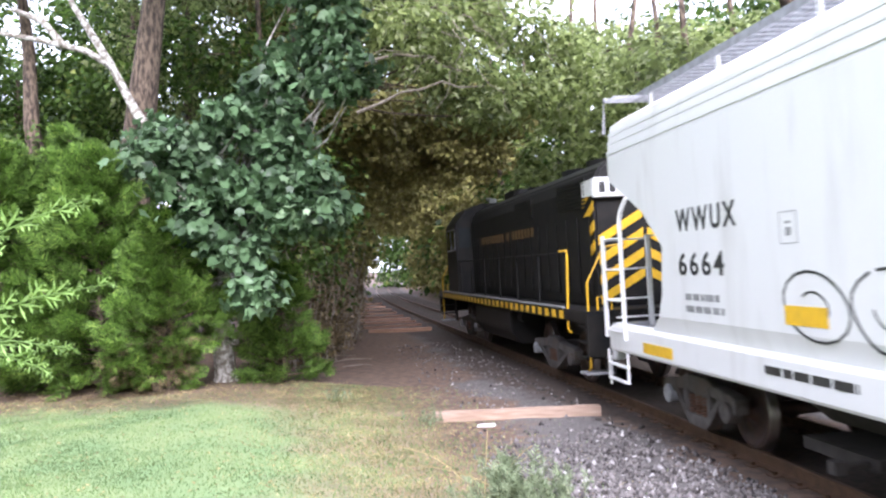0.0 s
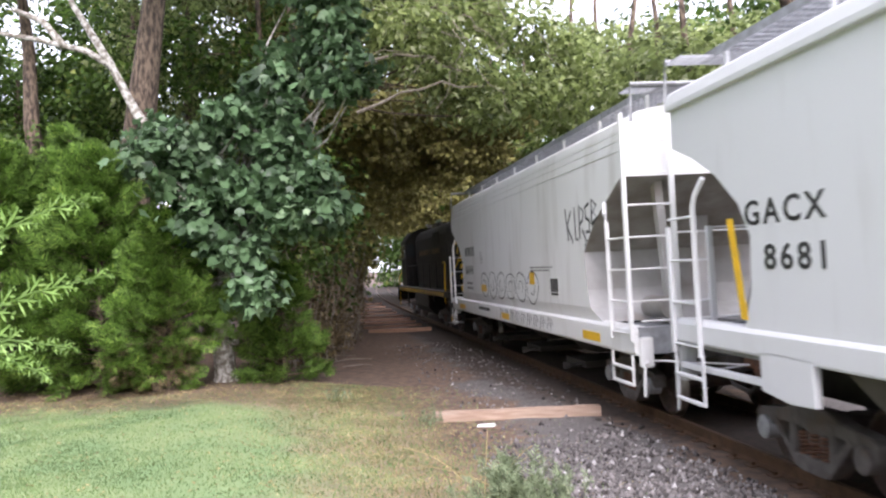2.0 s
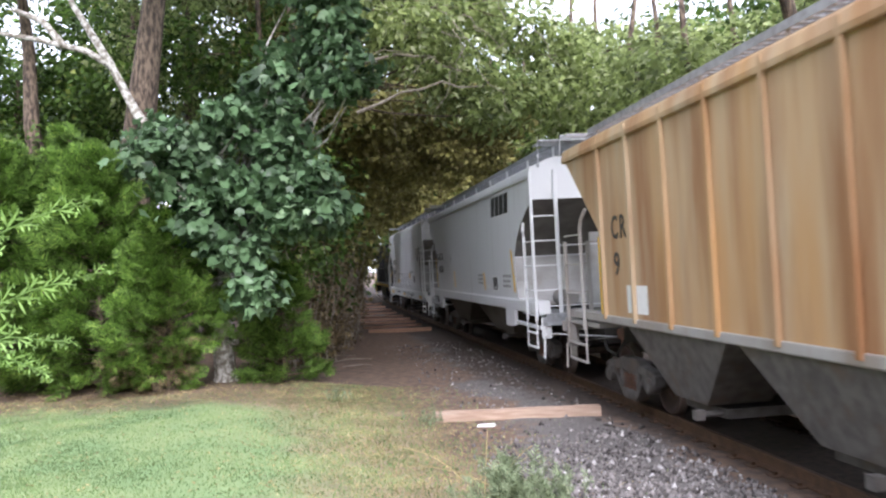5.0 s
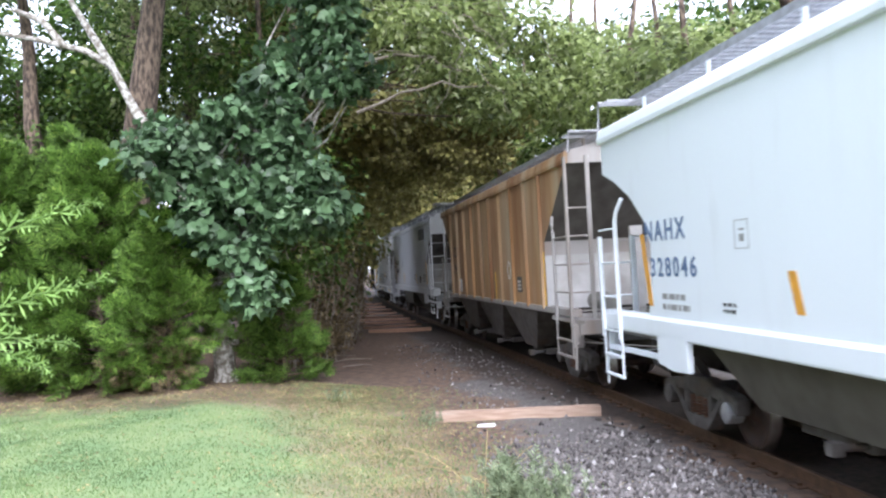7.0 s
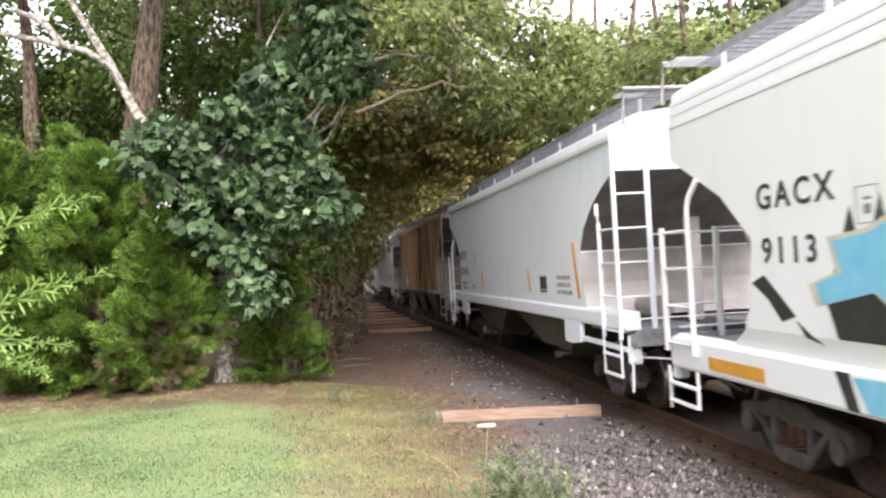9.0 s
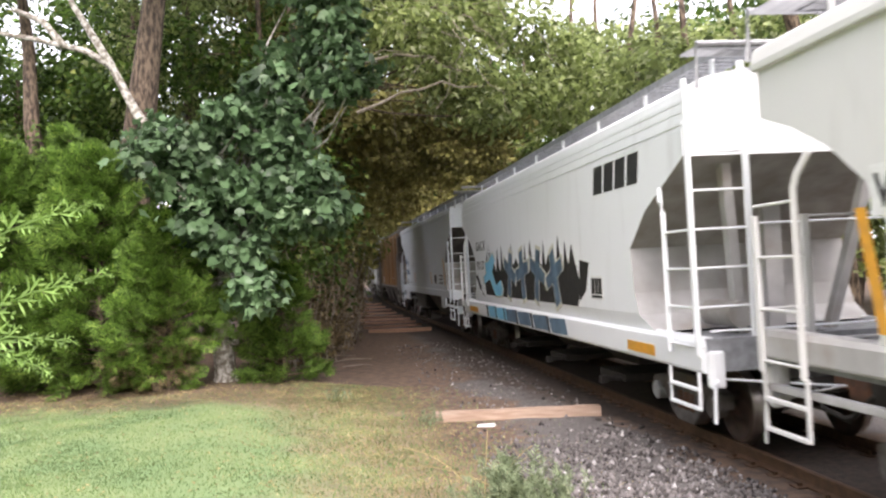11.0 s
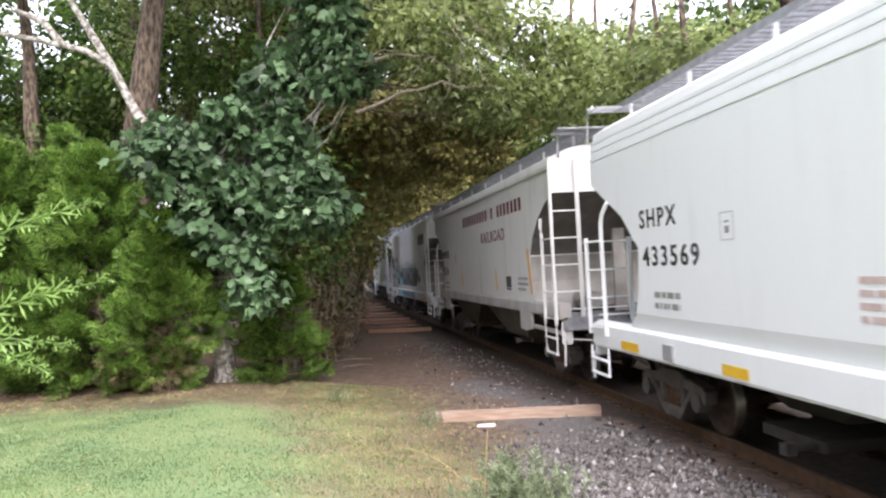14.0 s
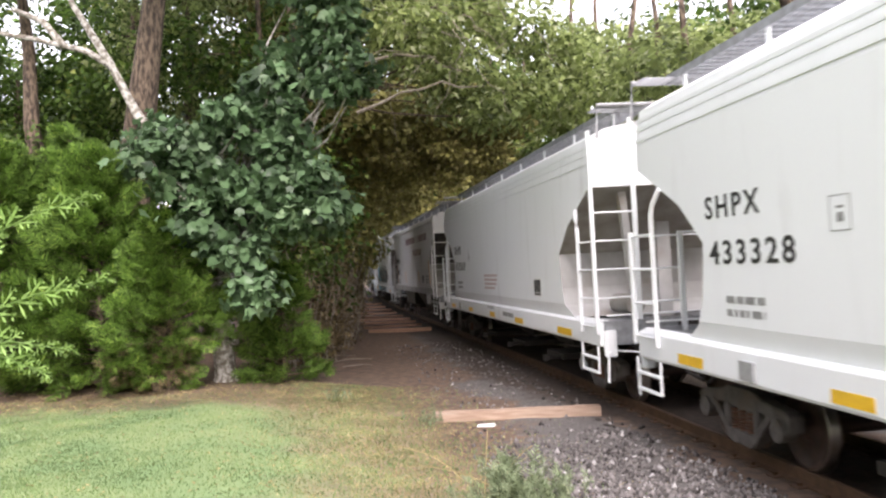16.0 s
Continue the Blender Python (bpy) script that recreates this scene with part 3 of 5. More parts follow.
        blobs = [(x + rg.uniform(-1.6, 1.6), y + rg.uniform(-1.2, 1.2), h * q, rg.uniform(1.5, 2.3), rg.uniform(1.3, 2.0), rg.uniform(0.9, 1.6)) for q in ((0.16, 0.25, 0.34, 0.44, 0.56, 1.05) if x in (-11.95, -14.5) else (0.2, 0.32, 0.44, 0.56, 0.68, 0.8, 0.93))]
        z = ground_height(x, y)
        tree("slender woodland tree with leaves down its whole height", (x, y, z), (x + rg.uniform(-0.8, 0.8), y, h), blobs, m, n, 22, 0.34, 0.23 if y < 32 else 0.30, 0.62, r, seed=40 + k)
    # boughs that reach over the line and the trees that carry them
    for x, y, h, side in ((-5.0, 31, 9.2, 1), (-5.3, 38, 9.4, 1), (-5.9, 46, 9.8, 1), (-6.8, 55, 10, 1)):
        k += 1
        rg = random.Random(k * 7)
        blobs = [(x + 0.6 + rg.uniform(-0.5, 0.5), y + rg.uniform(-1.5, 1.5), h * q, 1.5, 1.7, 1.2) for q in (0.40, 0.60)]
        blobs += [(x + q, y + rg.uniform(-1.5, 1.5), h * rg.uniform(0.80, 0.98), 1.7, 2.0, 0.9) for q in (0.8, 2.2, 3.6, 5.2, 6.8)]
        tree("dark tree arching over the railway", (x - 0.6, y, ground_height(x, y)), (x + 2.2, y, h), blobs, L_DARK, 900, 20, 0.36, 0.26, 0.65, 0.2, seed=60 + k, group="trees arching over the line")
    # light, thin crown that hangs over the track
    tr = tree("tree with thin drooping twigs and pale yellow-green leaves", (-3.6, 25.0, ground_height(-3.6, 25)), (-1.6, 25.5, 11.5),
              [(-0.6, 24.5, 9.2, 1.5, 1.2, 1.0), (1.0, 25.5, 8.2, 1.5, 1.3, 0.9), (2.2, 26.0, 7.4, 1.2, 1.2, 0.8), (0.3, 26.0, 10.6, 1.7, 1.4, 0.9), (2.6, 26.0, 9.8, 1.7, 1.4, 1.0), (-2.0, 25, 10.8, 1.4, 1.2, 0.9), (1.5, 25, 6.9, 0.9, 0.8, 0.5), (3.0, 26.0, 7.6, 1.1, 1.0, 0.6), (3.8, 26.5, 8.9, 1.2, 1.0, 0.9), (0.2, 25.5, 7.4, 0.9, 0.8, 0.5)],
              L_LIGHT, 640, 11, 0.26, 0.26, 0.55, 0.17, seed=91, group="", droop=0.8,
              trunk_points=[Vector(q) for q in ((-6.0, 26.5, 0.3), (-5.8, 26.2, 4.0), (-5.0, 25.8, 8.0), (-3.4, 25.5, 10.5), (-1.6, 25.5, 12.0))])
    rg = random.Random(5)
    for i in range(46):
        a = Vector((rg.uniform(-1.6, 3.0), rg.uniform(23.5, 26.5), rg.uniform(8.0, 11.0)))
        b = a + Vector((rg.uniform(-0.9, 1.2), rg.uniform(-0.5, 0.5), rg.uniform(-1.9, 0.3)))
        part("twig", Geo().tube(limb_path(a, b, 0.1, 6, 0.2, i), 0.018, 5, 0.006), M_DEAD, tr, "bare grey twig")
    for a, b in (((-2.2, 24, 7.0), (1.4, 24.2, 7.6)), ((-2.0, 24, 8.4), (0.8, 24.4, 8.1))):
        part("dead_limb", Geo().tube(limb_path(a, b, 0.35, 7, 0.08, 77), 0.05, 6, 0.02), M_DEAD, tr, "bare pale limb", smooth=True)
    # bank of trees beyond the train
    for x, y, h, m, n in ((7.4, 24, 8.9, L_LIGHT, 340), (9.6, 20.5, 11, L_LIGHT, 340), (11.5, 16.5, 10, L_LIGHT, 330), (13.5, 12, 10, L_WOOD, 260), (6.4, 29, 10.4, L_LIGHT, 340), (9.6, 27, 9.8, L_LIGHT, 340), (5.4, 35, 11.5, L_LIGHT, 340),
                          (8.6, 34, 12.0, L_LIGHT, 340), (12.5, 24, 13, L_LIGHT, 340), (13, 32, 15, L_WOOD, 380), (4.6, 42, 12, L_WOOD, 420), (8.2, 43, 15, L_LIGHT, 340), (3.6, 50, 12.5, L_DARK, 420), (2.6, 60, 13, L_DARK, 420), (15.5, 19, 13, L_WOOD, 330)):
        k += 1
        rg = random.Random(k * 3)
        z = ground_height(x, y)
        blobs = [(x + rg.uniform(-1.5, 1.5), y + rg.uniform(-1.5, 1.5), h * q, rg.uniform(1.5, 2.2), rg.uniform(1.4, 2.0), rg.uniform(0.9, 1.5)) for q in (0.22, 0.34, 0.46, 0.58, 0.7, 0.8, 0.9)]
        tree("leafy yellow-green tree on the bank beyond the train", (x, y, z), (x + rg.uniform(-0.7, 0.7), y, h * 1.15), blobs, m, n, 16, 0.30, 0.29 if y < 33 else 0.36, 0.6, 0.2, seed=90 + k, group="trees on the far bank")
    # trees deeper in the cutting, which narrow the far opening
    for s0, sd in ((60, -1), (66, 1), (72, -1), (79, 1), (86, -1), (94, 1)):
        k += 1
        rg = random.Random(k * 11)
        x, y, _ = on_track(s0, sd * 5.0)
        blobs = [(x + rg.uniform(-0.5, 0.5), y + rg.uniform(-1, 1), z, 1.9, 2.2, 1.5) for z in (1.6, 3.6, 5.6, 8.0, 10.5)]
        blobs += [(x - sd * q, y + rg.uniform(-1.5, 1.5), z, 1.7, 2.0, 1.0) for q, z in ((1.6, 6.8), (3.2, 7.3), (5.0, 7.2), (3.0, 9.5), (5.2, 9.8))]
        tree("shaded tree leaning over the cutting", (x, y, ground_height(x, y)), (x - sd * 1.5, y, 10), blobs, L_DARK, 520, 16, 0.45, 0.38, 0.65, 0.2, seed=260 + k, group="trees arching over the line")
    # tall trees that close the sky behind the arch
    for x, y, h in ((-4.6, 34, 13), (-1.8, 36.5, 14), (-5.6, 40, 15.5), (0.4, 39, 14)):
        k += 1
        rg = random.Random(k * 13)
        blobs = [(x + rg.uniform(-1.4, 1.4), y + rg.uniform(-1, 1), h * q, 2.1, 1.8, 1.3) for q in (0.68, 0.78, 0.88, 0.98, 1.06)]
        bx = -2.9 - 0.085 * y
        tree("tall woodland tree with a high crown", (bx, y, ground_height(bx, y)), (x, y, h), blobs, L_LIGHT, 340, 18, 0.4, 0.3, 0.62, 0.2, seed=290 + k)
    # tall crowns added above view to shade the train
    for x, y, h, reach in ((-6.4, 28.5, 16.0, (0.2, 2.2, 4.6, 7.0)), (-6.8, 33.5, 17.5, (0.2, 2.4, 4.8, 7.0)), (-7.4, 39, 19.0, (0.2, 2.4, 4.8, 7.0))):
        k += 1
        rg = random.Random(k * 5)
        blobs = [(x + q, y + rg.uniform(-0.8, 0.8), h + 1.6 * math.sin(q * 0.35) - 0.3, 1.7, 2.2, 0.9) for q in reach] + [(x - 1.5, y, h * 0.85, 1.8, 2.0, 1.4)]
        bx = -2.6 - 0.085 * y
        tree("tall tree with an added crown that shades the railway", (bx, y, ground_height(bx, y)), (x + 1.6, y, h), blobs, L_WOOD, 700, 16, 0.42, 0.34, 0.7, 0.22, seed=160 + k, group="trees arching over the line")
    # an unseen leaning tree on the far bank, added so its crown shades the track
    rg = random.Random(31)
    blobs = []
    for s0 in (13.0, 15.2, 17.4, 19.6):
        for q in (-4.2, -2.6, -0.9, 0.9, 2.6):
            x, y, _ = on_track(s0, q)
            blobs.append((x + rg.uniform(-0.3, 0.3), y + rg.uniform(-0.4, 0.4), 0.31 * y + 4.7 + rg.uniform(0, 0.6), 1.2, 1.3, 0.55))
    tree("unseen leaning tree added to shade the track", None, None, blobs, L_WOOD, 900, 14, 0.34, 0.26, 0.65, 0.22, seed=401, group="",
         trunk_points=[Vector(q) for q in ((9.0, 19.0, 0.3), (8.6, 18.8, 4.0), (7.6, 18.4, 8.0), (6.0, 17.6, 10.6), (4.6, 17.0, 11.4))], fork=(6.0, 17.6, 10.5))
    # brown thicket close to the line
    for x, y, h in ((-3.9, 22.6, 2.6), (-3.75, 25.2, 3.4), (-3.9, 28.4, 3.9), (-4.1, 32.0, 4.3), (-4.3, 36.0, 4.6), (-4.7, 41, 4.8), (-5.4, 47, 5), (-6.2, 55, 5.2), (-7.1, 64, 5.5), (-8.0, 74, 5.5)):
        k += 1
        rg = random.Random(k)
        b = thing("thicket", "brown shaded thicket of thin stems beside the railway", "bush", group="thickets beside the line", at=pose(x, y, ground_height(x, y)))
        g = Geo()
        for i in range(34):
            a = Vector((rg.uniform(-0.9, 0.7), rg.uniform(-1.8, 1.8), -0.05))
            g.tube(limb_path(a, a + Vector((rg.uniform(-0.8, 0.9), rg.uniform(-0.8, 0.8), h * rg.uniform(0.5, 1.0))), 0, 5, 0.12, i + k), 0.016, 4, 0.005)
        part("stem", g, M_DEAD, b)
        pos, out = clumps([(0, 0, h * 0.25, 0.9, 1.8, h * 0.25), (-0.2, 0, h * 0.6, 1.0, 1.9, h * 0.35)], 260, 12, 0.22)
        pos[:, 2] = np.maximum(pos[:, 2], 0.05)
        part("foliage", leaf_mesh("foliage", pos, out, 0.13, 0.5, L_BROWN), None, b)
    # far woods that close the view
    blobs = []
    rg = random.Random(9)
    for i in range(90):
        x = rg.uniform(-75, 75)
        y = rg.uniform(66, 95) if x < -8 or x > 0 else rg.uniform(112, 140)
        top = rg.uniform(19, 27) if not 0.09 < x / y < 0.25 else rg.uniform(10, 13)
        for q in (0.12, 0.3, 0.5, 0.7, 0.9):
            blobs.append((x, y, top * q, 4.5, 3.5, 3.4))
    for i in range(40):
        sd = rg.choice((-1, 1))
        s = rg.uniform(60, 100)
        x, y, _ = on_track(s, sd * rg.uniform(5, 9))
        for q in (2, 5, 8, 11):
            blobs.append((x, y, q, 2.2, 2.2, 1.9))
    pos, out = clumps(blobs, 11000, 15, 0.8)
    pos[:, 2] = np.maximum(pos[:, 2], 0.1)
    thing("far_woods", "distant green woodland closing the view", "woods", kind="stuff", data=leaf_mesh("far_woods", pos, out, 0.7, 0.65, L_WOOD))
    # unseen woods behind and beside the eye, added to cut low sky light
    blobs = []
    for i in range(150):
        a = rg.uniform(0, math.tau)
        d = rg.uniform(27, 46)
        x, y = d * math.cos(a), d * math.sin(a)
        if y > 14 or abs(beside(x, max(y, 0.3))) < 6 and y > 0 or (y <= 0 and abs(x - 5.8 + 0.13 * y) < 6):
            continue
        top = rg.uniform(11, 17)
        for q in (0.12, 0.32, 0.55, 0.8, 1.0):
            blobs.append((x, y, top * q, 4.0, 4.0, 2.4))
    # closer trees out of view at left, added to darken the distant cars
    for i in range(16):
        x, y, top = rg.uniform(-21, -13.5), rg.uniform(5, 16), rg.uniform(12, 16)
        for q in (0.12, 0.32, 0.55, 0.8, 1.0):
            blobs.append((x, y, top * q, 2.4, 2.4, 1.8))
    pos, out = clumps(blobs, 4400, 12, 0.9)
    pos[:, 2] = np.maximum(pos[:, 2], 0.1)
    thing("woods_around", "unseen woodland added round the lawn to block low sky", "woods", kind="stuff", data=leaf_mesh("woods_around", pos, out, 1.0, 0.65, L_WOOD))


build_plants()


def build_near_branch():
    """Cedar tips that hang into view close to the eye."""
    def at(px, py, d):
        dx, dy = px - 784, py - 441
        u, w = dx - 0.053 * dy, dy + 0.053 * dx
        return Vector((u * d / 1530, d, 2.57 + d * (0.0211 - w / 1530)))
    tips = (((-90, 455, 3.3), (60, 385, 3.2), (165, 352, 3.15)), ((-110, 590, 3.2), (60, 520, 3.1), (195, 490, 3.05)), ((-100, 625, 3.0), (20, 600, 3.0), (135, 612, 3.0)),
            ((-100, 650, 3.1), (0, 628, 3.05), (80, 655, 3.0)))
    out = []
    for i, tip in enumerate(tips):
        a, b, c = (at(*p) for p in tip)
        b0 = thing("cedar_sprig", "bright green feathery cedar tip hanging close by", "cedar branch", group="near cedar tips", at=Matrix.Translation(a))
        path = [a.lerp(b, k / 6) if k <= 6 else b.lerp(c, (k - 6) / 6) for k in range(13)]
        path = [p - a for p in path]
        part("twig", Geo().tube(path, 0.005, 6, 0.0015), L_NEAR, b0, smooth=True)
        pos, ax = [], []
        rg = random.Random(i)
        for k in range(13):
            q = 0.12 + 0.86 * k / 12
            f = q * 12
            j = min(int(f), 11)
            p = path[j].lerp(path[j + 1], f - j)
            d = (path[j + 1] - path[j]).normalized()
            up = Vector((0, -0.3, 1))
            s = d.cross(Vector((0, 1, 0))).normalized()
            sg = 1 if k % 2 else -1
            pos.append(p)
            ax.append(d * 1.25 + s * sg * 0.60 + Vector((0, rg.uniform(-0.2, 0.2), 0.10)))
        pos, ax = np.array(pos), np.array(ax)
        me = frond_mesh("spray", pos, ax, np.linspace(0.115, 0.045, len(pos))[:, None], L_NEAR, pairs=3, thin=0.06, face=(0, -1, 0.35))
        part("spray", me, None, b0)
        out.append((b0, Matrix.Translation(a)))
    return out


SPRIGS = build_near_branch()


# ---- small things on the ground ----
def scatter_ground():
    # gravel
    n = 30000
    s = RNG.uniform(5.0, 30.0, n) ** 1.0
    side = -(1.15 + RNG.beta(1.4, 1.7, n) * 2.9)
    keep = RNG.random(n) < np.clip(1.25 - (s - 7.5) / 5, 0.04, 1)
    stones, tris = [], []
    ico = np.array([(0, 0, 1), (0.9, 0, 0.1), (0.28, 0.85, -0.1), (-0.72, 0.53, 0.15), (-0.72, -0.53, -0.1), (0.28, -0.85, 0.1), (0, 0, -1)])
    fc = np.array([(0, 1, 2), (0, 2, 3), (0, 3, 4), (0, 4, 5), (0, 5, 1), (6, 2, 1), (6, 3, 2), (6, 4, 3), (6, 5, 4), (6, 1, 5)])
    c = 0
    for i in range(n):
        if not keep[i]:
            continue
        x, y, _ = on_track(s[i], side[i])
        r = 0.016 + 0.034 * RNG.random() ** 2.4
        z = ground_height(x, y) + r * 0.3
        p = ico * (r * RNG.uniform(0.7, 1.3, (1, 3))) * RNG.uniform(0.75, 1.25, (7, 1))
        a = RNG.uniform(0, 6.28)
        ca, sa = math.cos(a), math.sin(a)
        p = np.stack([p[:, 0] * ca - p[:, 1] * sa, p[:, 0] * sa + p[:, 1] * ca, p[:, 2]], axis=1) + (x, y, z)
        stones.append(p)
        tris.append(fc + c * 7)
        c += 1
    m = leaf_material("mixed_grey_gravel", (0.165, 0.15, 0.145), (0.075, 0.066, 0.062), (0.38, 0.365, 0.36), rough=0.9, glow=0.0, tone=(0.5, 1.15))
    thing("gravel", "loose grey and white gravel along the track", "gravel", kind="stuff", data=raw_mesh("gravel", np.concatenate(stones), np.concatenate(tris), m))
    # lawn blades, dry stalks, fallen leaves

    def blades(name, label, n, place, h, w, m, flat=0.0):
        base = np.array([place() for _ in range(n)])
        a = RNG.uniform(0, 6.28, n)
        hh = h * RNG.uniform(0.5, 1.4, n)
        lean = RNG.normal(size=(n, 2)) * (0.35 + flat * 2)
        d = np.stack([np.cos(a), np.sin(a), 0 * a], axis=1) * (w * RNG.uniform(0.6, 1.4, n))[:, None]
        tip = base + np.stack([lean[:, 0] * hh, lean[:, 1] * hh, hh * (1 - flat * 0.85)], axis=1)
        v = np.stack([base - d, base + d, tip], axis=1).reshape(-1, 3)
        tri = np.arange(n * 3).reshape(-1, 3)
        thing(name, label, "grass" if "leaves" not in name else "leaf litter", kind="stuff", data=raw_mesh(name, v, tri, m))

    def lawn():
        while True:
            y = 7.6 + 9.6 * RNG.random() ** 1.3
            x = RNG.uniform(-0.62 * y - 0.5, 0.9 - 0.22 * (y - 8))
            if RNG.random() > (0.6 - 0.22 * (y - 8) - x + 0.5 * math.sin(y * 1.9)) / 5.0:
                continue
            if RNG.random() < 0.9 - 0.5 * max(0, (y - 14.5) / 3):
                return (x, y, ground_height(x, y) - 0.005)

    def dry():
        y = RNG.uniform(7.6, 19)
        x = 0.05 - 0.23 * (y - 8) + RNG.normal() * 0.9
        return (x, y, ground_height(x, y) - 0.003)

    def any_edge():
        y = RNG.uniform(7.6, 20)
        x = RNG.uniform(-0.6 * y, 1.5 - 0.2 * (y - 8))
        return (x, y, ground_height(x, y) + 0.012)

    def wood_edge():
        y = RNG.normal(17.0, 0.8)
        x = RNG.uniform(-12, -1.5)
        return (x, y, ground_height(x, y) + 0.006)

    blades("lawn_grass", "short mown green lawn grass", 60000, lawn, 0.03, 0.008, L_GRASS)
    blades("dry_grass", "straw-coloured dry grass between lawn and gravel", 19000, dry, 0.06, 0.006, L_STRAW, 0.45)
    blades("green_shoots", "sparse green shoots in the dry grass", 12000, dry, 0.05, 0.007, L_GRASS)
    blades("wood_litter", "dry litter under the edge of the trees", 6000, wood_edge, 0.06, 0.012, L_STRAW, 0.7)
    p = np.array([any_edge() for _ in range(800)] + [dry() for _ in range(1100)]) + np.array([0, 0, 0.006])
    thing("fallen_leaves", "pale fallen leaves on the lawn", "leaf litter", kind="stuff", data=leaf_mesh("fallen_leaves", p, np.zeros((1900, 3)), 0.055, 0.6, L_STRAW, up=2.0, wild=0.5))


scatter_ground()


def build_tuft(x, y, h, n, label, seed, m=L_WEED, name="weed_tuft"):
    t = thing(name, label, "weed", group="weeds beside the gravel", at=pose(x, y, ground_height(x, y) - 0.01))
    rg = random.Random(seed)
    pos, ax = [], []
    g = Geo()
    for i in range(n):
        a = Vector((rg.gauss(0, 0.14), rg.gauss(0, 0.10), 0))
        b = a + Vector((rg.gauss(0, 0.22), rg.gauss(0, 0.2), 1)) * h * rg.uniform(0.45, 1.0)
        g.tube([a, a.lerp(b, 0.5) + Vector((0, 0, 0.02)), b], 0.004, 4, 0.0015)
        for j in range(12):
            k = rg.uniform(0.2, 1.0)
            pos.append(a.lerp(b, k))
            ax.append((b - a).normalized() + Vector((rg.gauss(0, 0.7), rg.gauss(0, 0.7), 0.2)))
    part("stem", g, m, t)
    part("foliage", frond_mesh("foliage", np.array(pos), np.array(ax), h * 0.2, m, pairs=4, thin=0.05), None, t)


build_tuft(0.60, 8.7, 0.70, 34, "feathery grey-green weed at the gravel's edge", 1)
build_tuft(0.30, 8.5, 0.48, 16, "feathery grey-green weed at the gravel's edge", 2)
build_tuft(0.92, 8.6, 0.56, 20, "feathery grey-green weed at the gravel's edge", 5)
build_tuft(-0.27, 14.1, 0.34, 12, "small weed beside the loose tie", 3)
build_tuft(-2.2, 16.6, 0.30, 14, "small weed at the wood's edge", 4)


def stalk(points, label, seed):
    t = thing("dry_stalk", label, "stalk", group="dry stalks")
    part("stem", Geo().tube(points, 0.009, 5, 0.005), L_STRAW, t, smooth=True)


def arc(a, b, c, n=9):
    a, b, c = Vector(a), Vector(b), Vector(c)
    return [a * (1 - k) ** 2 + b * 2 * k * (1 - k) + c * k * k for k in [i / (n - 1) for i in range(n)]]


stalk(arc((0.28, 9.0, 0.0), (0.32, 9.0, 0.45), (0.36, 9.0, 0.85)), "upright dry grass stalk", 1)
stalk(arc((0.40, 8.8, 0.0), (0.46, 8.8, 0.55), (0.80, 8.8, 0.72)), "bent dry grass stalk", 2)
stalk(arc((0.60, 9.6, 0.0), (0.05, 9.6, 0.40), (-0.55, 9.6, 0.40)), "bent dry grass stalk", 3)
stalk(arc((0.1, 10.4, 0.0), (-0.2, 10.6, 0.35), (-0.75, 10.8, 0.38)), "bent dry grass stalk", 4)


def loose_tie(label, x, y, z, turn, length, m, roll=0.0, name="railway_tie", group=""):
    g = Geo()
    r = random.Random(int(x * 100) + int(y))
    h, w = 0.09, 0.12
    rings = []
    for i in range(9):
        k = -length / 2 + length * i / 8
        j = [r.uniform(-0.006, 0.006) for _ in range(4)]
        rings.append([(k, -w + j[0], -h), (k, w + j[1], -h), (k, w + j[2], h + j[3]), (k, -w + j[1], h + j[0])])
    g.loft(rings)
    return thing(name, label, "railway tie", group=group, at=pose(x, y, z + h, roll, 0, turn), data=g.mesh("railway_tie", m, bevel=0.006))


loose_tie("split reddish-brown wooden railway tie lying on the gravel", 1.09, 14.42, -0.02, -3.5, 2.74, M_PLANK)
g = Geo()
g.loft([[(-0.15, -0.05, 0), (0.14, -0.06, 0), (0.16, 0.05, 0), (-0.12, 0.06, 0)], [(-0.13, -0.04, 0.035), (0.12, -0.05, 0.03), (0.14, 0.04, 0.04), (-0.11, 0.05, 0.03)]])
thing("scrap", "white scrap of board lying by the loose tie", "debris", at=pose(0.54, 13.85, ground_height(0.54, 13.85) + 0.004, 0, 0, -6), data=g.mesh("scrap", M_WSIGN, bevel=0.004))
for i, (x, y, turn) in enumerate(((-1.95, 35.9, -6), (-2.45, 38.9, 8), (-2.8, 41.6, -3), (-3.15, 44.2, -10), (-3.65, 47.0, 5), (-4.2, 50.6, -8), (-4.75, 54.6, 4), (-5.5, 60, -5), (-6.2, 66, 3), (-8.0, 80, -4))):
    loose_tie("reddish wooden railway tie laid out beside the track", x, y, ground_height(x, y) - (0.03 if i == 0 else 0.08), turn, 2.62, M_PILE, group="ties laid out beside the track")
for i, (x, y, a, ln) in enumerate(((-2.9, 23.6, 20, 1.2), (-2.6, 24.4, -25, 1.0), (-3.1, 24.8, 10, 0.9), (-2.4, 22.6, -15, 0.8))):
    z = ground_height(x, y) + 0.03
    t = thing("dead_branch", "bare grey dead branch on the dirt", "branch", group="dead branches", at=pose(x, y, z, 0, 0, a))
    part("stem", Geo().tube(limb_path((-ln / 2, 0, 0), (ln / 2, 0, 0.04), 0.04, 6, 0.08, i), 0.018, 6, 0.006), M_DEAD, t, smooth=True)


# ---- rolling stock ----
MESHES = {}


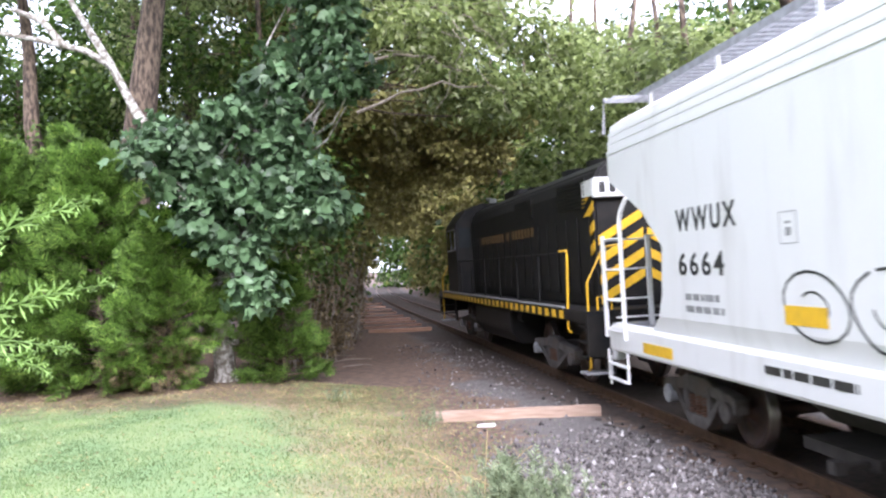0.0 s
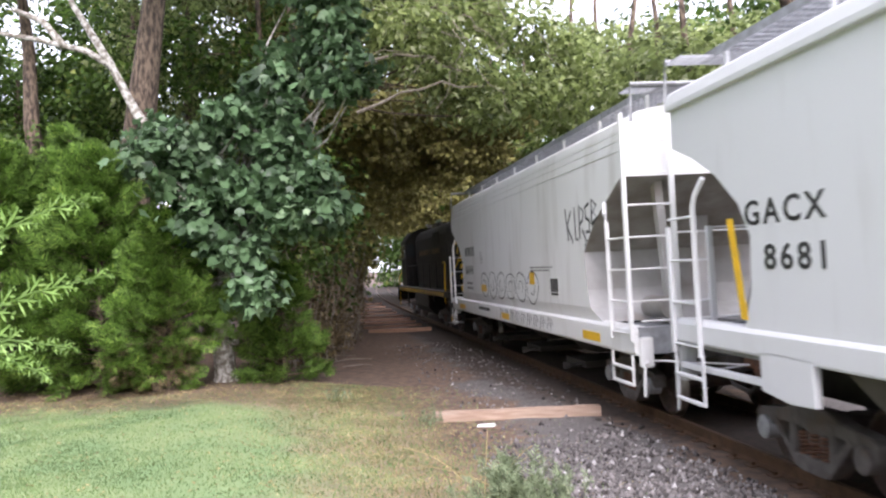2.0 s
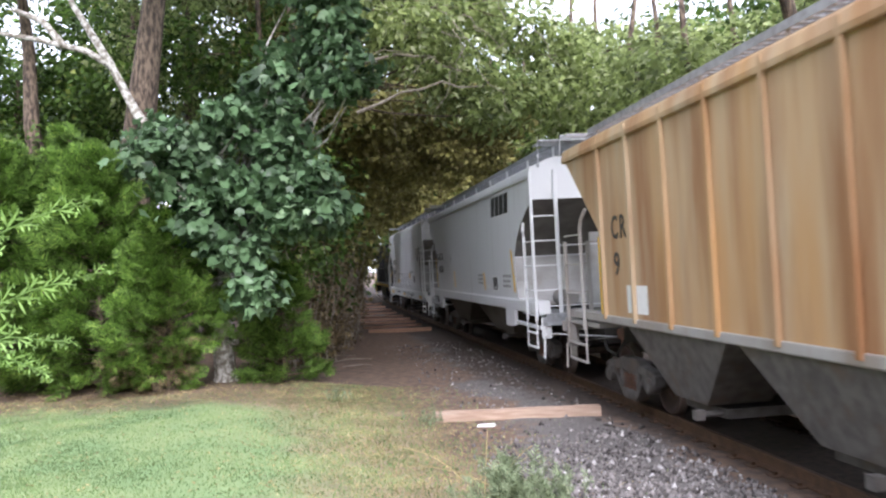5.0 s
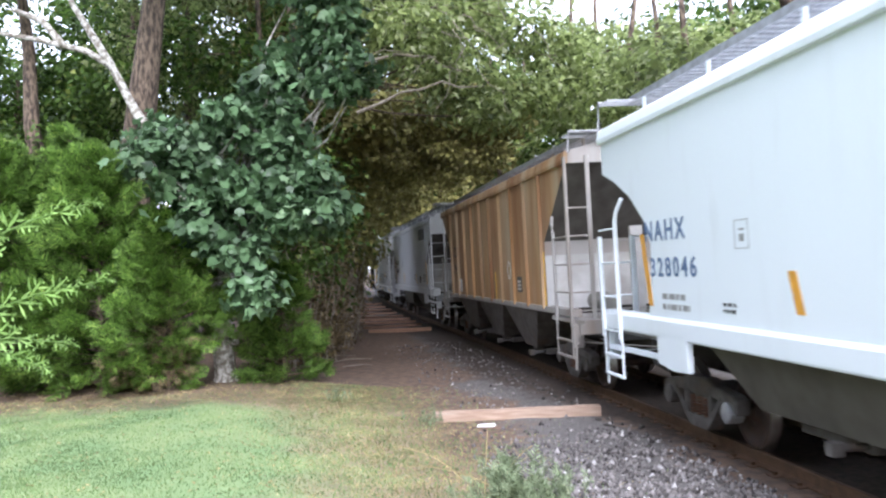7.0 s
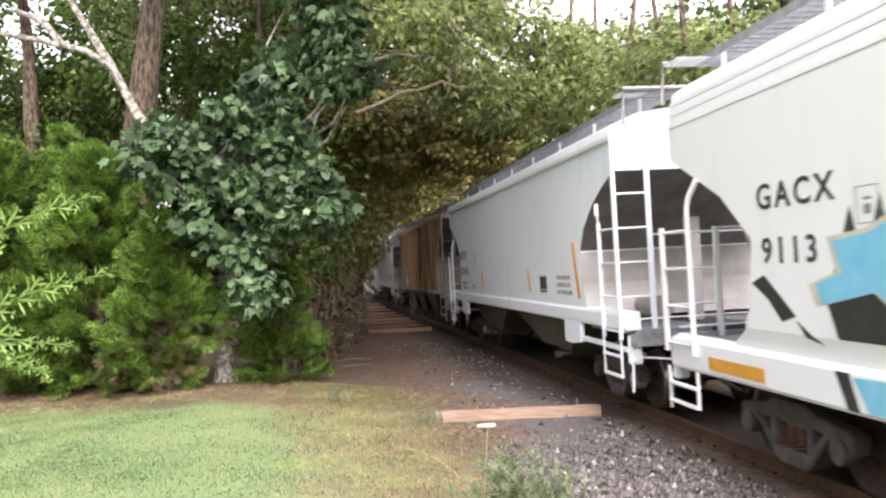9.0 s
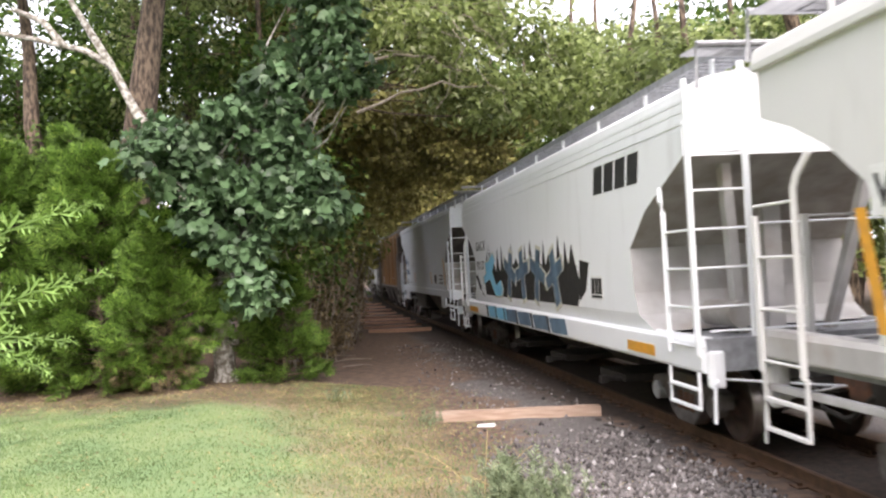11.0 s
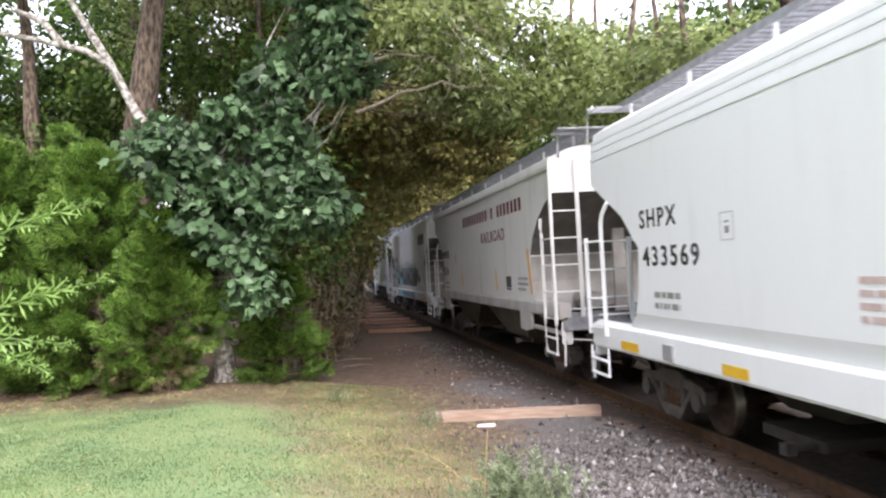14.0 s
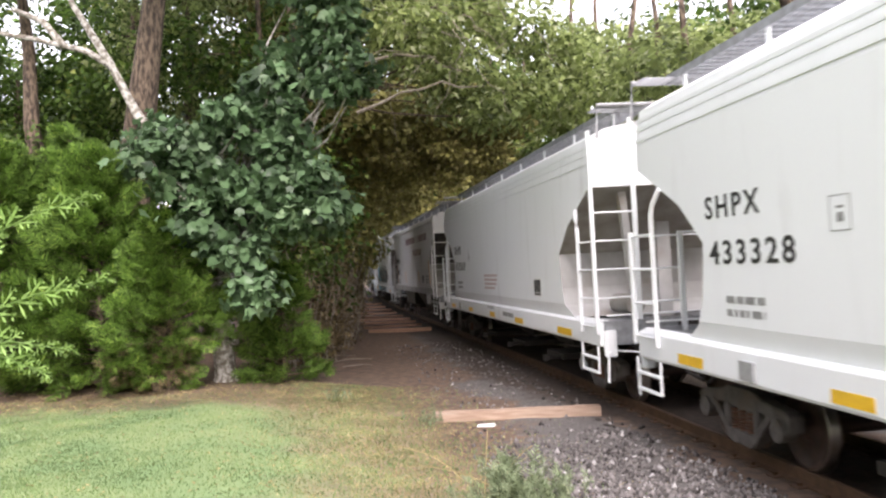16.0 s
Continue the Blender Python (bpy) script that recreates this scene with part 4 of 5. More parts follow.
def truck(axle_span=1.78, wheel_r=0.457):
    """A two-axle cast freight truck, at its middle on the rail top; the two wheelsets are its rolling parts."""
    tk = new("truck")
    for y in (-1, 1):
        h = axle_span / 2
        g = Geo()
        o = y * 1.0
        # cast frame: top chord, slanting tension member, pedestals
        top = [(-h - 0.22, 0.62), (-h - 0.12, 0.67), (-0.55, 0.72), (-0.3, 0.80), (0.3, 0.80), (0.55, 0.72), (h + 0.12, 0.67), (h + 0.22, 0.62), (h + 0.2, 0.44), (h + 0.02, 0.50),
               (h - 0.14, 0.50), (0.52, 0.58), (-0.52, 0.58), (-h + 0.14, 0.50), (-h - 0.02, 0.50), (-h - 0.2, 0.44)]
        g.prism(top, o - 0.09, o + 0.09)
        low = [(-h + 0.16, 0.56), (-0.34, 0.18), (-0.26, 0.13), (0.26, 0.13), (0.34, 0.18), (h - 0.16, 0.56), (h - 0.22, 0.62), (0.30, 0.30), (-0.30, 0.30), (-h + 0.22, 0.62)]
        g.prism(low, o - 0.10, o + 0.10)
        for x in (-0.36, 0.36):
            g.box(x - 0.06, x + 0.06, o - 0.10, o + 0.10, 0.25, 0.70, 0.02)
        g.box(-0.3, 0.3, o - 0.12, o + 0.06, 0.55, 0.66)
        part("side_frame", g, M_TRUCK, tk, bevel=0.012)
        for x in (-0.2, 0.0, 0.2):
            if "spring" not in MESHES:
                MESHES["spring"] = Geo().tube([(0.075 * math.cos(a * 0.7), 0.075 * math.sin(a * 0.7), 0.30 + a * 0.25 / 54) for a in range(55)], 0.015, 5).mesh("spring", P_RUST, True)
            part("spring", MESHES["spring"], None, tk, at=pose(x, o + y * 0.015, 0))
        for x in (-h, h):
            g = Geo()
            g.loft([[(x + r * math.cos(a * math.tau / 14), o + y * d, 0.457 + r * math.sin(a * math.tau / 14)) for a in range(14)] for r, d in ((0.13, -0.05), (0.13, 0.13), (0.10, 0.15), (0.05, 0.155))])
            part("bearing_cap", g, M_GRATE if random.random() < 0.5 else M_TRUCK, tk, smooth=True)
    g = Geo().box(-0.17, 0.17, -1.05, 1.05, 0.42, 0.70, 0.02).box(-0.35, 0.35, -0.3, 0.3, 0.68, 0.80, 0.06)
    part("bolster", g, M_TRUCK, tk)
    for x in (-axle_span / 2, axle_span / 2):
        ws = wheelset(wheel_r)
        ws.parent = tk
        ws.matrix_basis = pose(x, 0, wheel_r)
    return tk


def coil(x, y, z, r, h):
    n = 10
    verts = [(x + q * math.cos(k * math.tau / n), y + q * math.sin(k * math.tau / n), zz) for q, zz in ((r, z), (r, z + h), (r * 0.7, z + h), (r * 0.7, z)) for k in range(n)]
    faces = [(j * n + k, j * n + (k + 1) % n, ((j + 1) % 4) * n + (k + 1) % n, ((j + 1) % 4) * n + k) for j in range(4) for k in range(n)]
    return verts, faces


def wheelset(r):
    """Two wheels on one axle, as one mesh with a bright tread."""
    if ("wheelset", r) not in MESHES:
        g, n = Geo(), 36
        tread = []
        for y in (-1, 1):
            prof = [(0.0, 0.80), (0.11, 0.80), (0.13, 0.75), (r * 0.55, 0.72), (r * 0.82, 0.745), (r * 0.86, 0.79), (r - 0.012, 0.79), (r, 0.77), (r + 0.002, 0.70), (r + 0.028, 0.675), (r + 0.02, 0.655),
                    (r * 0.86, 0.65), (r * 0.82, 0.69), (0.15, 0.66), (0.12, 0.6), (0.0, 0.6)]
            base = len(g.f)
            rings = [[(q * math.cos(k * math.tau / n), y * w, q * math.sin(k * math.tau / n)) for k in range(n)] for q, w in prof]
            g.loft(rings, cap=False)
            tread += list(range(base + 6 * n, base + 9 * n))
        g.tube([(0, -0.95, 0), (0, 0.95, 0)], 0.085, 12)
        me = bpy.data.meshes.new("wheelset")
        me.from_pydata(g.v, [], g.f)
        me.materials.append(M_WHEEL)
        me.materials.append(M_TREAD)
        for i in tread:
            me.polygons[i].material_index = 1
        me.polygons.foreach_set("use_smooth", [True] * len(me.polygons))
        MESHES[("wheelset", r)] = me
    return new("wheelset", MESHES[("wheelset", r)])


def side_at(ys, z):
    for (z0, y0), (z1, y1) in zip(ys, ys[1:]):
        if z0 <= z <= z1:
            return y0 + (y1 - y0) * (z - z0) / (z1 - z0)
    return ys[-1][1]


def sheet(car, name, x0, x1, z0, z1, y, m, label="", slant=0.0):
    g = Geo().prism([(x0, z0), (x1, z0), (x1 + slant, z1), (x0 + slant, z1)], y + 0.001, y + 0.005)
    return part(name, g, m, car, label)


def lettering(car, text, x, z, width, height, y, m, slant=0.0):
    """Words that begin at x, run backwards along the car's camera-side face and stand on z; each letter is a part."""
    me, w = text_mesh(text, height, m, slant)
    k = width / w
    at = Matrix(((-k, 0, 0, x), (0, 0, 1, y + 0.003), (0, 1, 0, z), (0, 0, 0, 1)))
    spans = sorted((min(me.vertices[i].co.x for i in p.vertices), max(me.vertices[i].co.x for i in p.vertices), p.index) for p in me.polygons)
    letters, reach = [], -1.0
    for lo, hi, index in spans:
        if lo > reach + 1e-4:
            letters.append([])
        letters[-1].append(index)
        reach = max(reach, hi)
    for group in letters:
        used = sorted({i for q in group for i in me.polygons[q].vertices})
        place = {i: n for n, i in enumerate(used)}
        one = bpy.data.meshes.new("letter")
        one.from_pydata([at @ me.vertices[i].co for i in used], [], [[place[i] for i in me.polygons[q].vertices] for q in group])
        one.materials.append(m)
        part("letter", one, m, car)


def bars(car, x, z, width, height, rows, y, m, seed=1, name="small_print"):
    """Small print that nobody could read: rows of short bars."""
    rnd = random.Random(seed)
    g = Geo()
    rh = height / rows
    for r in range(rows):
        p = x
        end = x - width * rnd.uniform(0.75, 1.0)
        zz = z + height - (r + 1) * rh
        while p > end:
            w = min(rnd.uniform(0.05, 0.22) * max(width, 0.6), p - end)
            if w < 0.02:
                break
            g.box(p - w, p, y + 0.001, y + 0.004, zz, zz + rh * 0.55)
            p -= w + rnd.uniform(0.03, 0.06)
    return tagged(part(name, g, m, car), kind="stuff")


def letter_blocks(car, x, z, width, height, count, gaps, y, m, rise=0.0):
    """A company's name as plain blocks, one for each letter."""
    step = width / count
    for i in range(count):
        if i in gaps:
            continue
        x0 = x - i * step
        zz = z + rise * i
        w = step * 0.62
        g = Geo().box(x0 - w, x0, y + 0.001, y + 0.005, zz, zz + height)
        part("name_block", g, m, car)


def hopper(label, paint, style, end_colour=None, slope=None, wall=None):
    """A covered hopper car. Origin: rail top, car's middle; x runs forward, y to the side that the camera sees."""
    car = thing("hopper_car", label, "hopper car", group="covered hopper cars of the train")
    ribbed = style == "ribbed"
    half = 7.80 if ribbed else 8.05
    iron = end_colour or paint
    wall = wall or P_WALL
    flow = style == "flow"
    eave = 4.36
    if flow:
        ys = [(1.40, 1.545), (1.62, 1.60), (3.88, 1.60), (3.97, 1.585), (4.06, 1.585), (4.10, 1.565), (4.18, 1.565), (4.22, 1.545), (eave, 1.53), (4.50, 1.28), (4.60, 0.8)]
    elif ribbed:
        ys = [(1.46, 1.50), (1.70, 1.50), (4.20, 1.50), (eave, 1.50), (4.48, 1.0), (4.54, 0.6)]
    else:
        ys = [(1.46, 1.56), (1.62, 1.60), (4.12, 1.60), (4.13, 1.60), (4.24, 1.60), (eave, 1.57), (4.52, 1.2), (4.60, 0.7)]
    if flow:
        cut = [(1.40, 6.75), (1.60, 6.35), (1.9, 6.2), (2.52, 6.12), (3.0, 6.75), (3.56, half), (3.57, half)]
    elif ribbed:
        cut = [(1.46, 6.05), (2.78, 6.02), (2.8, 6.02), (4.10, 7.7), (4.14, half)]
    else:
        cut = [(1.46, 6.75), (1.62, 6.42), (2.0, 6.26), (2.55, 6.22), (2.9, 6.45), (3.25, 6.95), (3.5, 7.5), (3.68, half), (3.7, half)]

    def xe(z):
        return side_at(cut, z) if z < cut[-1][0] else half

    zs = sorted({round(z, 3) for z, _ in ys} | {round(z, 3) for z, _ in cut} | {2.2, 2.52, 2.75})
    g = Geo()
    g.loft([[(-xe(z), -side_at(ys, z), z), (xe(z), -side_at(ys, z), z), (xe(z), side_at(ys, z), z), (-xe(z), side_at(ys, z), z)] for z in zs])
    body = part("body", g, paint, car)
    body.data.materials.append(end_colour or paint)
    body.data.materials.append(slope or P_SLOPE_SHADE)
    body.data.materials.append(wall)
    # down-facing slope sheets take a paint darkened for their shade
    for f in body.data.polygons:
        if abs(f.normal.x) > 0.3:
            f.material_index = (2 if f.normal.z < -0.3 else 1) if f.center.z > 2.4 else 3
    y_side = 1.50 if ribbed else 1.60
    # eave strip
    if not flow:
        for sd in (-1, 1):
            g = Geo()
            g.slab([(sd * (y_side - 0.02), 4.13), (sd * (y_side + 0.055), 4.13), (sd * (y_side + 0.06), 4.20), (sd * (y_side + 0.03), 4.33), (sd * (y_side - 0.03), 4.37)], -half - 0.02, half + 0.02)
            part("eave_rail", g, paint, car, bevel=0.01)
    else:
        for sd in (-1, 1):
            for z, y in ((3.93, 1.585), (4.08, 1.565), (4.20, 1.545)):
                g = Geo().box(-half, half, min(sd * y, sd * (y + 0.022)), max(sd * y, sd * (y + 0.022)), z, z + 0.05)
                part("eave_rail", g, paint, car)
    # side sill
    for sd in (-1, 1):
        g = Geo()
        if ribbed:
            g.slab([(sd * 1.38, 1.40), (sd * 1.52, 1.40), (sd * 1.53, 1.42), (sd * 1.53, 1.52), (sd * 1.38, 1.54)], -7.9, 7.9)
        elif flow:
            g.slab([(sd * 1.46, 1.02), (sd * 1.60, 1.02), (sd * 1.625, 1.06), (sd * 1.625, 1.37), (sd * 1.50, 1.43), (sd * 1.46, 1.43)], -8.3, 8.3)
        else:
            g.slab([(sd * 1.40, 1.35), (sd * 1.62, 1.35), (sd * 1.635, 1.37), (sd * 1.635, 1.57), (sd * 1.605, 1.62), (sd * 1.40, 1.62)], -8.3, 8.3)
            for e in (-1, 1):
                ol = [(e * 5.15, 0.98), (e * 5.15, 1.42), (e * 6.1, 1.42), (e * 6.1, 1.02), (e * 5.6, 0.96)]
                g.prism(ol, min(sd * 1.56, sd * 1.635), max(sd * 1.56, sd * 1.635))
                g.prism([(e * 6.1, 1.05), (e * 6.1, 1.12), (e * 8.2, 1.10), (e * 8.2, 1.03)], min(sd * 1.52, sd * 1.60), max(sd * 1.52, sd * 1.60))
        part("side_sill", g, P_WALL if paint == P_WARM else iron, car, bevel=0.008)
    if ribbed:
        for sd in (-1, 1):
            for i in range(10):
                x = -5.85 + i * 1.30
                g = Geo()
                g.prism([(x - 0.045, 1.46), (x - 0.045, 4.3), (x + 0.045, 4.3), (x + 0.045, 1.46)], min(sd * 1.50, sd * 1.56), max(sd * 1.50, sd * 1.56))
                part("side_post", g, paint, car, bevel=0.01)
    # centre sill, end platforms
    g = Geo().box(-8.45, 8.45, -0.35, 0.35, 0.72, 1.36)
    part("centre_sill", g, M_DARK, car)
    for e in (-1, 1):
        g = Geo()
        x0, x1 = sorted((e * 6.3, e * 8.35))
        g.box(x0, x1, -1.5, 1.5, 1.28, 1.36)
        if flow:
            a, b = sorted((e * 8.28, e * 8.36))
            g.box(a, b, -1.56, 1.56, 1.04, 1.42)
        else:
            a, b = sorted((e * 8.26, e * 8.34))
            g.box(a, b, -1.56, 1.56, 1.12, 1.30)
        part("end_platform", g, iron if ribbed else M_BOARD, car)
        # braces under the slope sheet
        for y in (-1.0, 1.0) if flow else ():
            g = Geo()
            g.loft([[(e * 7.9, y - 0.06, 3.6), (e * 7.9, y + 0.06, 3.6), (e * 7.75, y + 0.06, 3.6), (e * 7.75, y - 0.06, 3.6)],
                    [(e * 7.35, y * 0.62 - 0.06, 1.36), (e * 7.35, y * 0.62 + 0.06, 1.36), (e * 7.2, y * 0.62 + 0.06, 1.36), (e * 7.2, y * 0.62 - 0.06, 1.36)]])
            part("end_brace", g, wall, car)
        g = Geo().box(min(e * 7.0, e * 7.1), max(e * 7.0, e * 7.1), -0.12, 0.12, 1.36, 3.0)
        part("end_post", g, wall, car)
        g = Geo().box(min(e * 8.4, e * 8.9), max(e * 8.4, e * 8.9), -0.10, 0.10, 0.78, 0.98, 0.02).box(min(e * 8.75, e * 9.05), max(e * 8.75, e * 9.05), -0.17, 0.15, 0.70, 1.06, 0.05)
        part("coupler", g, P_RUST, car, bevel=0.015)
        g = Geo().tube([(e * 8.4, 0.35, 0.85), (e * 8.7, 0.4, 0.6), (e * 9.05, 0.3, 0.5)], 0.03, 6)
        part("air_hose", g, M_DARK, car)
        # one corner post carries the side ladder and the end ladder
        xc = e * (7.86 if ribbed else 8.30 if flow else 8.16)
        xi = e * (6.90 if ribbed else 7.50 if flow else 7.42)
        y2 = 0.95 if flow else 1.14
        rise = 0.45 if flow else 0.50
        for sd in (-1, 1):
            y = sd * (y_side + 0.06)
            top = (4.42 if flow else 4.24) if e < 0 else 2.74
            g = Geo().box(xc - 0.05, xc + 0.05, y - 0.028, y + 0.028, 1.22, top, 0.012)
            part("corner_post", g, iron, car, bevel=0.006)
            # the inner post of the side ladder bends in to the body at its top
            xt = xi - e * 0.20
            g = Geo().tube([(xi, y, 1.22), (xi, y, 2.94), (xi + (xt - xi) * 0.35, y, 3.06), (xt, y - sd * 0.05, 3.24)], 0.034, 6)
            part("ladder_post", g, iron, car, smooth=True)
            me = Geo().tube([(xc, y, 0), (xi, y, 0)], 0.017, 6).mesh("rung", iron, True)
            for k in range(4):
                part("rung", me, None, car, at=pose(0, 0, 1.33 + rise * k))
            high = (4.62 if flow else 4.26) if e < 0 else 2.74
            g = Geo().box(xc - 0.025, xc + 0.025, sd * y2 - 0.04, sd * y2 + 0.04, 1.22, high, 0.01)
            part("ladder_post", g, iron, car)
            me = Geo().tube([(xc, y, 0), (xc, sd * y2, 0)], 0.017, 6).mesh("rung", iron, True)
            k = 0
            while 1.33 + rise * k < high - 0.55 or (e > 0 and 1.33 + rise * k < high + 0.05):
                part("rung", me, None, car, at=pose(0, 0, 1.33 + rise * k))
                k += 1
            # stirrup of flat bar
            lo, hi = (0.60, 1.04) if flow else (0.66, 1.24)
            xa, xb = xc - e * 0.02, xi - e * 0.04
            g = Geo()
            for x in (xa, xb):
                g.box(x - 0.03, x + 0.03, y - 0.012, y + 0.012, lo, hi)
            for z in (lo, (lo + hi) / 2):
                g.box(min(xa, xb), max(xa, xb), y - 0.03, y + 0.03, z, z + 0.035)
            part("sill_step", g, iron, car, bevel=0.006)
            a, b = sorted((xc - e * 0.02, xc + e * 0.12))
            g = Geo().box(a, b, min(sd * 1.38, sd * 1.58), max(sd * 1.38, sd * 1.58), 0.86, 1.28, 0.03)
            part("corner_bracket", g, iron, car, bevel=0.02)
            g = Geo().tube([(xc + e * 0.12, sd * 1.50, 0.95), (xc + e * 0.18, sd * 1.56, 0.90), (xc + e * 0.18, sd * 1.58, 0.48)], 0.022, 6)
            part("uncoupling_lever", g, iron, car, smooth=True)
        # grab irons across the end
        for p, q, r in (((xc, -y2, 2.72), (xc, y2, 2.72), 0.016), ((xc, -1.5, 1.50), (xc, 1.5, 1.50), 0.016), ((xc, -1.4, 0.95), (e * 9.0, -0.3, 0.88), 0.014), ((xc, 1.4, 0.95), (e * 9.0, 0.3, 0.88), 0.014)):
            part("grab_iron", Geo().tube([p, q], r, 6), iron, car)
    # brake gear on the rear platform
    g = Geo().tube([(-7.6, 0.75, 1.62), (-6.75, 0.75, 1.62)], 0.17, 12)
    part("air_reservoir", g, P_DUST_SHADE, car, smooth=True)
    g = Geo().tube([(7.7, -0.6, 1.4), (7.7, -0.6, 1.95)], 0.13, 10).tube([(7.7, 0.5, 1.4), (7.7, 0.5, 1.75)], 0.16, 10)
    part("brake_cylinder", g, P_DUST_SHADE, car, smooth=True)
    g = Geo()
    g.add(*coil(0, 0, 0, 0.27, 0.03))
    g.tube([(-0.25, 0, 0.015), (0.25, 0, 0.015)], 0.015, 5).tube([(0, -0.25, 0.015), (0, 0.25, 0.015)], 0.015, 5)
    part("hand_brake_wheel", g, M_DARK, car, at=pose(8.52, -0.75, 2.3, 0, 90, 0))
    # discharge bays
    n = 2 if style == "plain" else 3
    span = 10.4 if not flow else 10.2
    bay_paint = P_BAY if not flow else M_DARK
    for i in range(n):
        c = -span / 2 + span * (i + 0.5) / n
        w = span / n / 2 - 0.02
        for sd in (-1, 1):
            g = Geo()
            if flow:
                top_ring, low_ring = (w, 1.30, 1.42), (0.55, 0.75, 0.62)
            else:
                top_ring, low_ring = (w, 1.50, 1.5), (1.05 if n == 2 else 0.50, 1.24, 0.68 if n == 2 else 0.52)
            out = (0.55 if c > 0 else -0.55) if n == 2 else 0.0
            y0, y1 = (0.36, top_ring[1]), (0.42, low_ring[1])
            g.loft([[(c + out - low_ring[0], sd * y1[0], low_ring[2]), (c + out + low_ring[0], sd * y1[0], low_ring[2]), (c + out + low_ring[0], sd * y1[1], low_ring[2]), (c + out - low_ring[0], sd * y1[1], low_ring[2])],
                    [(c - top_ring[0], sd * y0[0], top_ring[2]), (c + top_ring[0], sd * y0[0], top_ring[2]), (c + top_ring[0], sd * y0[1], top_ring[2]), (c - top_ring[0], sd * y0[1], top_ring[2])]])
            part("hopper_bay", g, bay_paint if not ribbed else M_TRUCK, car, "slanting dusty discharge bay with shade in its colour")
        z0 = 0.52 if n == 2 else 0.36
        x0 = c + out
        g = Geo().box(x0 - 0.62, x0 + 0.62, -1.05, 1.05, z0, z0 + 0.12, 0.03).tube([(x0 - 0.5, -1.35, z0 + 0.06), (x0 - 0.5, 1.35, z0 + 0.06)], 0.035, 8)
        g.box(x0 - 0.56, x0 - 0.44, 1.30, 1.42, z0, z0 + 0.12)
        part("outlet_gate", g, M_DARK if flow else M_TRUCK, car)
    # roof: hatch trough, running boards
    lx, dz = (7.8, -0.14) if ribbed else (8.2, 0.0)
    g = Geo().box(-7.2, 7.2, -0.28, 0.28, 4.55, 4.74, 0.05)
    part("hatch_cover", g, iron, car, bevel=0.03)
    for sd in (-1, 1):
        g = Geo()
        for k in range(8):
            y = sd * (0.50 + k * 0.075)
            g.box(-lx, lx, y - 0.010, y + 0.010, 4.80 + dz, 4.835 + dz)
        for i in range(int(lx * 10) + 1):
            x = -lx + i * 0.2
            g.box(x - 0.02, x + 0.02, min(sd * 0.48, sd * 1.05), max(sd * 0.48, sd * 1.05), 4.785 + dz, 4.80 + dz)
        g.box(-lx, lx, min(sd * 1.03, sd * 1.05), max(sd * 1.03, sd * 1.05), 4.78 + dz, 4.88 + dz)
        part("running_board", g, M_BOARD, car, "dull steel grating walkway")
        me = Geo().box(-0.03, 0.03, min(sd * 0.98, sd * 1.02), max(sd * 0.98, sd * 1.02), 4.40, 4.785 + dz).mesh("board_bracket", iron)
        for i in range(8):
            part("board_bracket", me, None, car, at=pose((-7.7 + i * 2.2) * lx / 8.2, 0, 0))
    slat = Geo().box(-0.012, 0.012, -1.5, 1.5, 4.77, 4.80).mesh("board_slat", M_BOARD)
    for e in (-1, 1):
        xr, zr = (e * 8.02, 4.66) if ribbed else (e * 8.36, 4.82)
        g = Geo().tube([(xr, -1.52, 4.30), (xr, -1.50, zr), (xr, 1.50, zr), (xr, 1.52, 4.30)], 0.032, 6)
        rb = part("end_running_board", g, M_GRATE, car, "grating board with a pale rail across the roof end", smooth=True)
        for k in range(6):
            part("board_slat", slat, None, rb, at=pose(xr - e * (0.04 + k * 0.08), 0, zr - 4.82))
    for e in (-1, 1):
        tk = truck()
        tk.parent = car
        tk.matrix_basis = pose(e * (6.5 if flow else 6.2), 0, 0)
    return car


def stroke(car, name, pts, r, y, m):
    """A sprayed line on the car's side, nearly flat."""
    g = Geo()
    rings = []
    for i, (x, z) in enumerate(pts):
        a, b = pts[max(i - 1, 0)], pts[min(i + 1, len(pts) - 1)]
        d = Vector((b[0] - a[0], b[1] - a[1]))
        d = d.normalized() if d.length > 1e-6 else Vector((1, 0))
        rings.append([(x - d.y * r, y + 0.001, z + d.x * r), (x + d.y * r, y + 0.001, z - d.x * r), (x + d.y * r, y + 0.004, z - d.x * r), (x - d.y * r, y + 0.004, z + d.x * r)])
    g.loft(rings)
    return part(name, g, m, car)


def blob(car, name, pts, y, m, out=0.003):
    g = Geo().prism(pts, y + 0.0005, y + out)
    return part(name, g, m, car)


CENTRES = {}
S = 1.60


def data_panel(car, x, z, m=M_BLACK):
    sheet(car, "data_panel", x - 0.3, x + 0.3, z - 0.19, z + 0.19, S, M_WSIGN, "white-framed black data panel")
    for a, b in ((-0.25, -0.1), (-0.07, 0.07), (0.1, 0.25)):
        sheet(car, "data_field", x + a, x + b, z - 0.10, z + 0.15, S + 0.004, m)
    sheet(car, "data_field", x - 0.25, x + 0.25, z - 0.16, z - 0.12, S + 0.004, m)


def stencil_box(car, x, z, size=0.30):
    """A small outlined square with an unreadable mark inside."""
    h, w = size / 2, 0.008
    g = Geo()
    for a, b, p, q in ((-h, h, -h, -h + w), (-h, h, h - w, h), (-h, -h + w, -h, h), (h - w, h, -h, h), (-h * 0.35, h * 0.35, h * 0.25, h * 0.4), (-h * 0.3, h * 0.3, -h * 0.5, h * 0.02)):
        g.box(x + a, x + b, S + 0.001, S + 0.004, z + p, z + q)
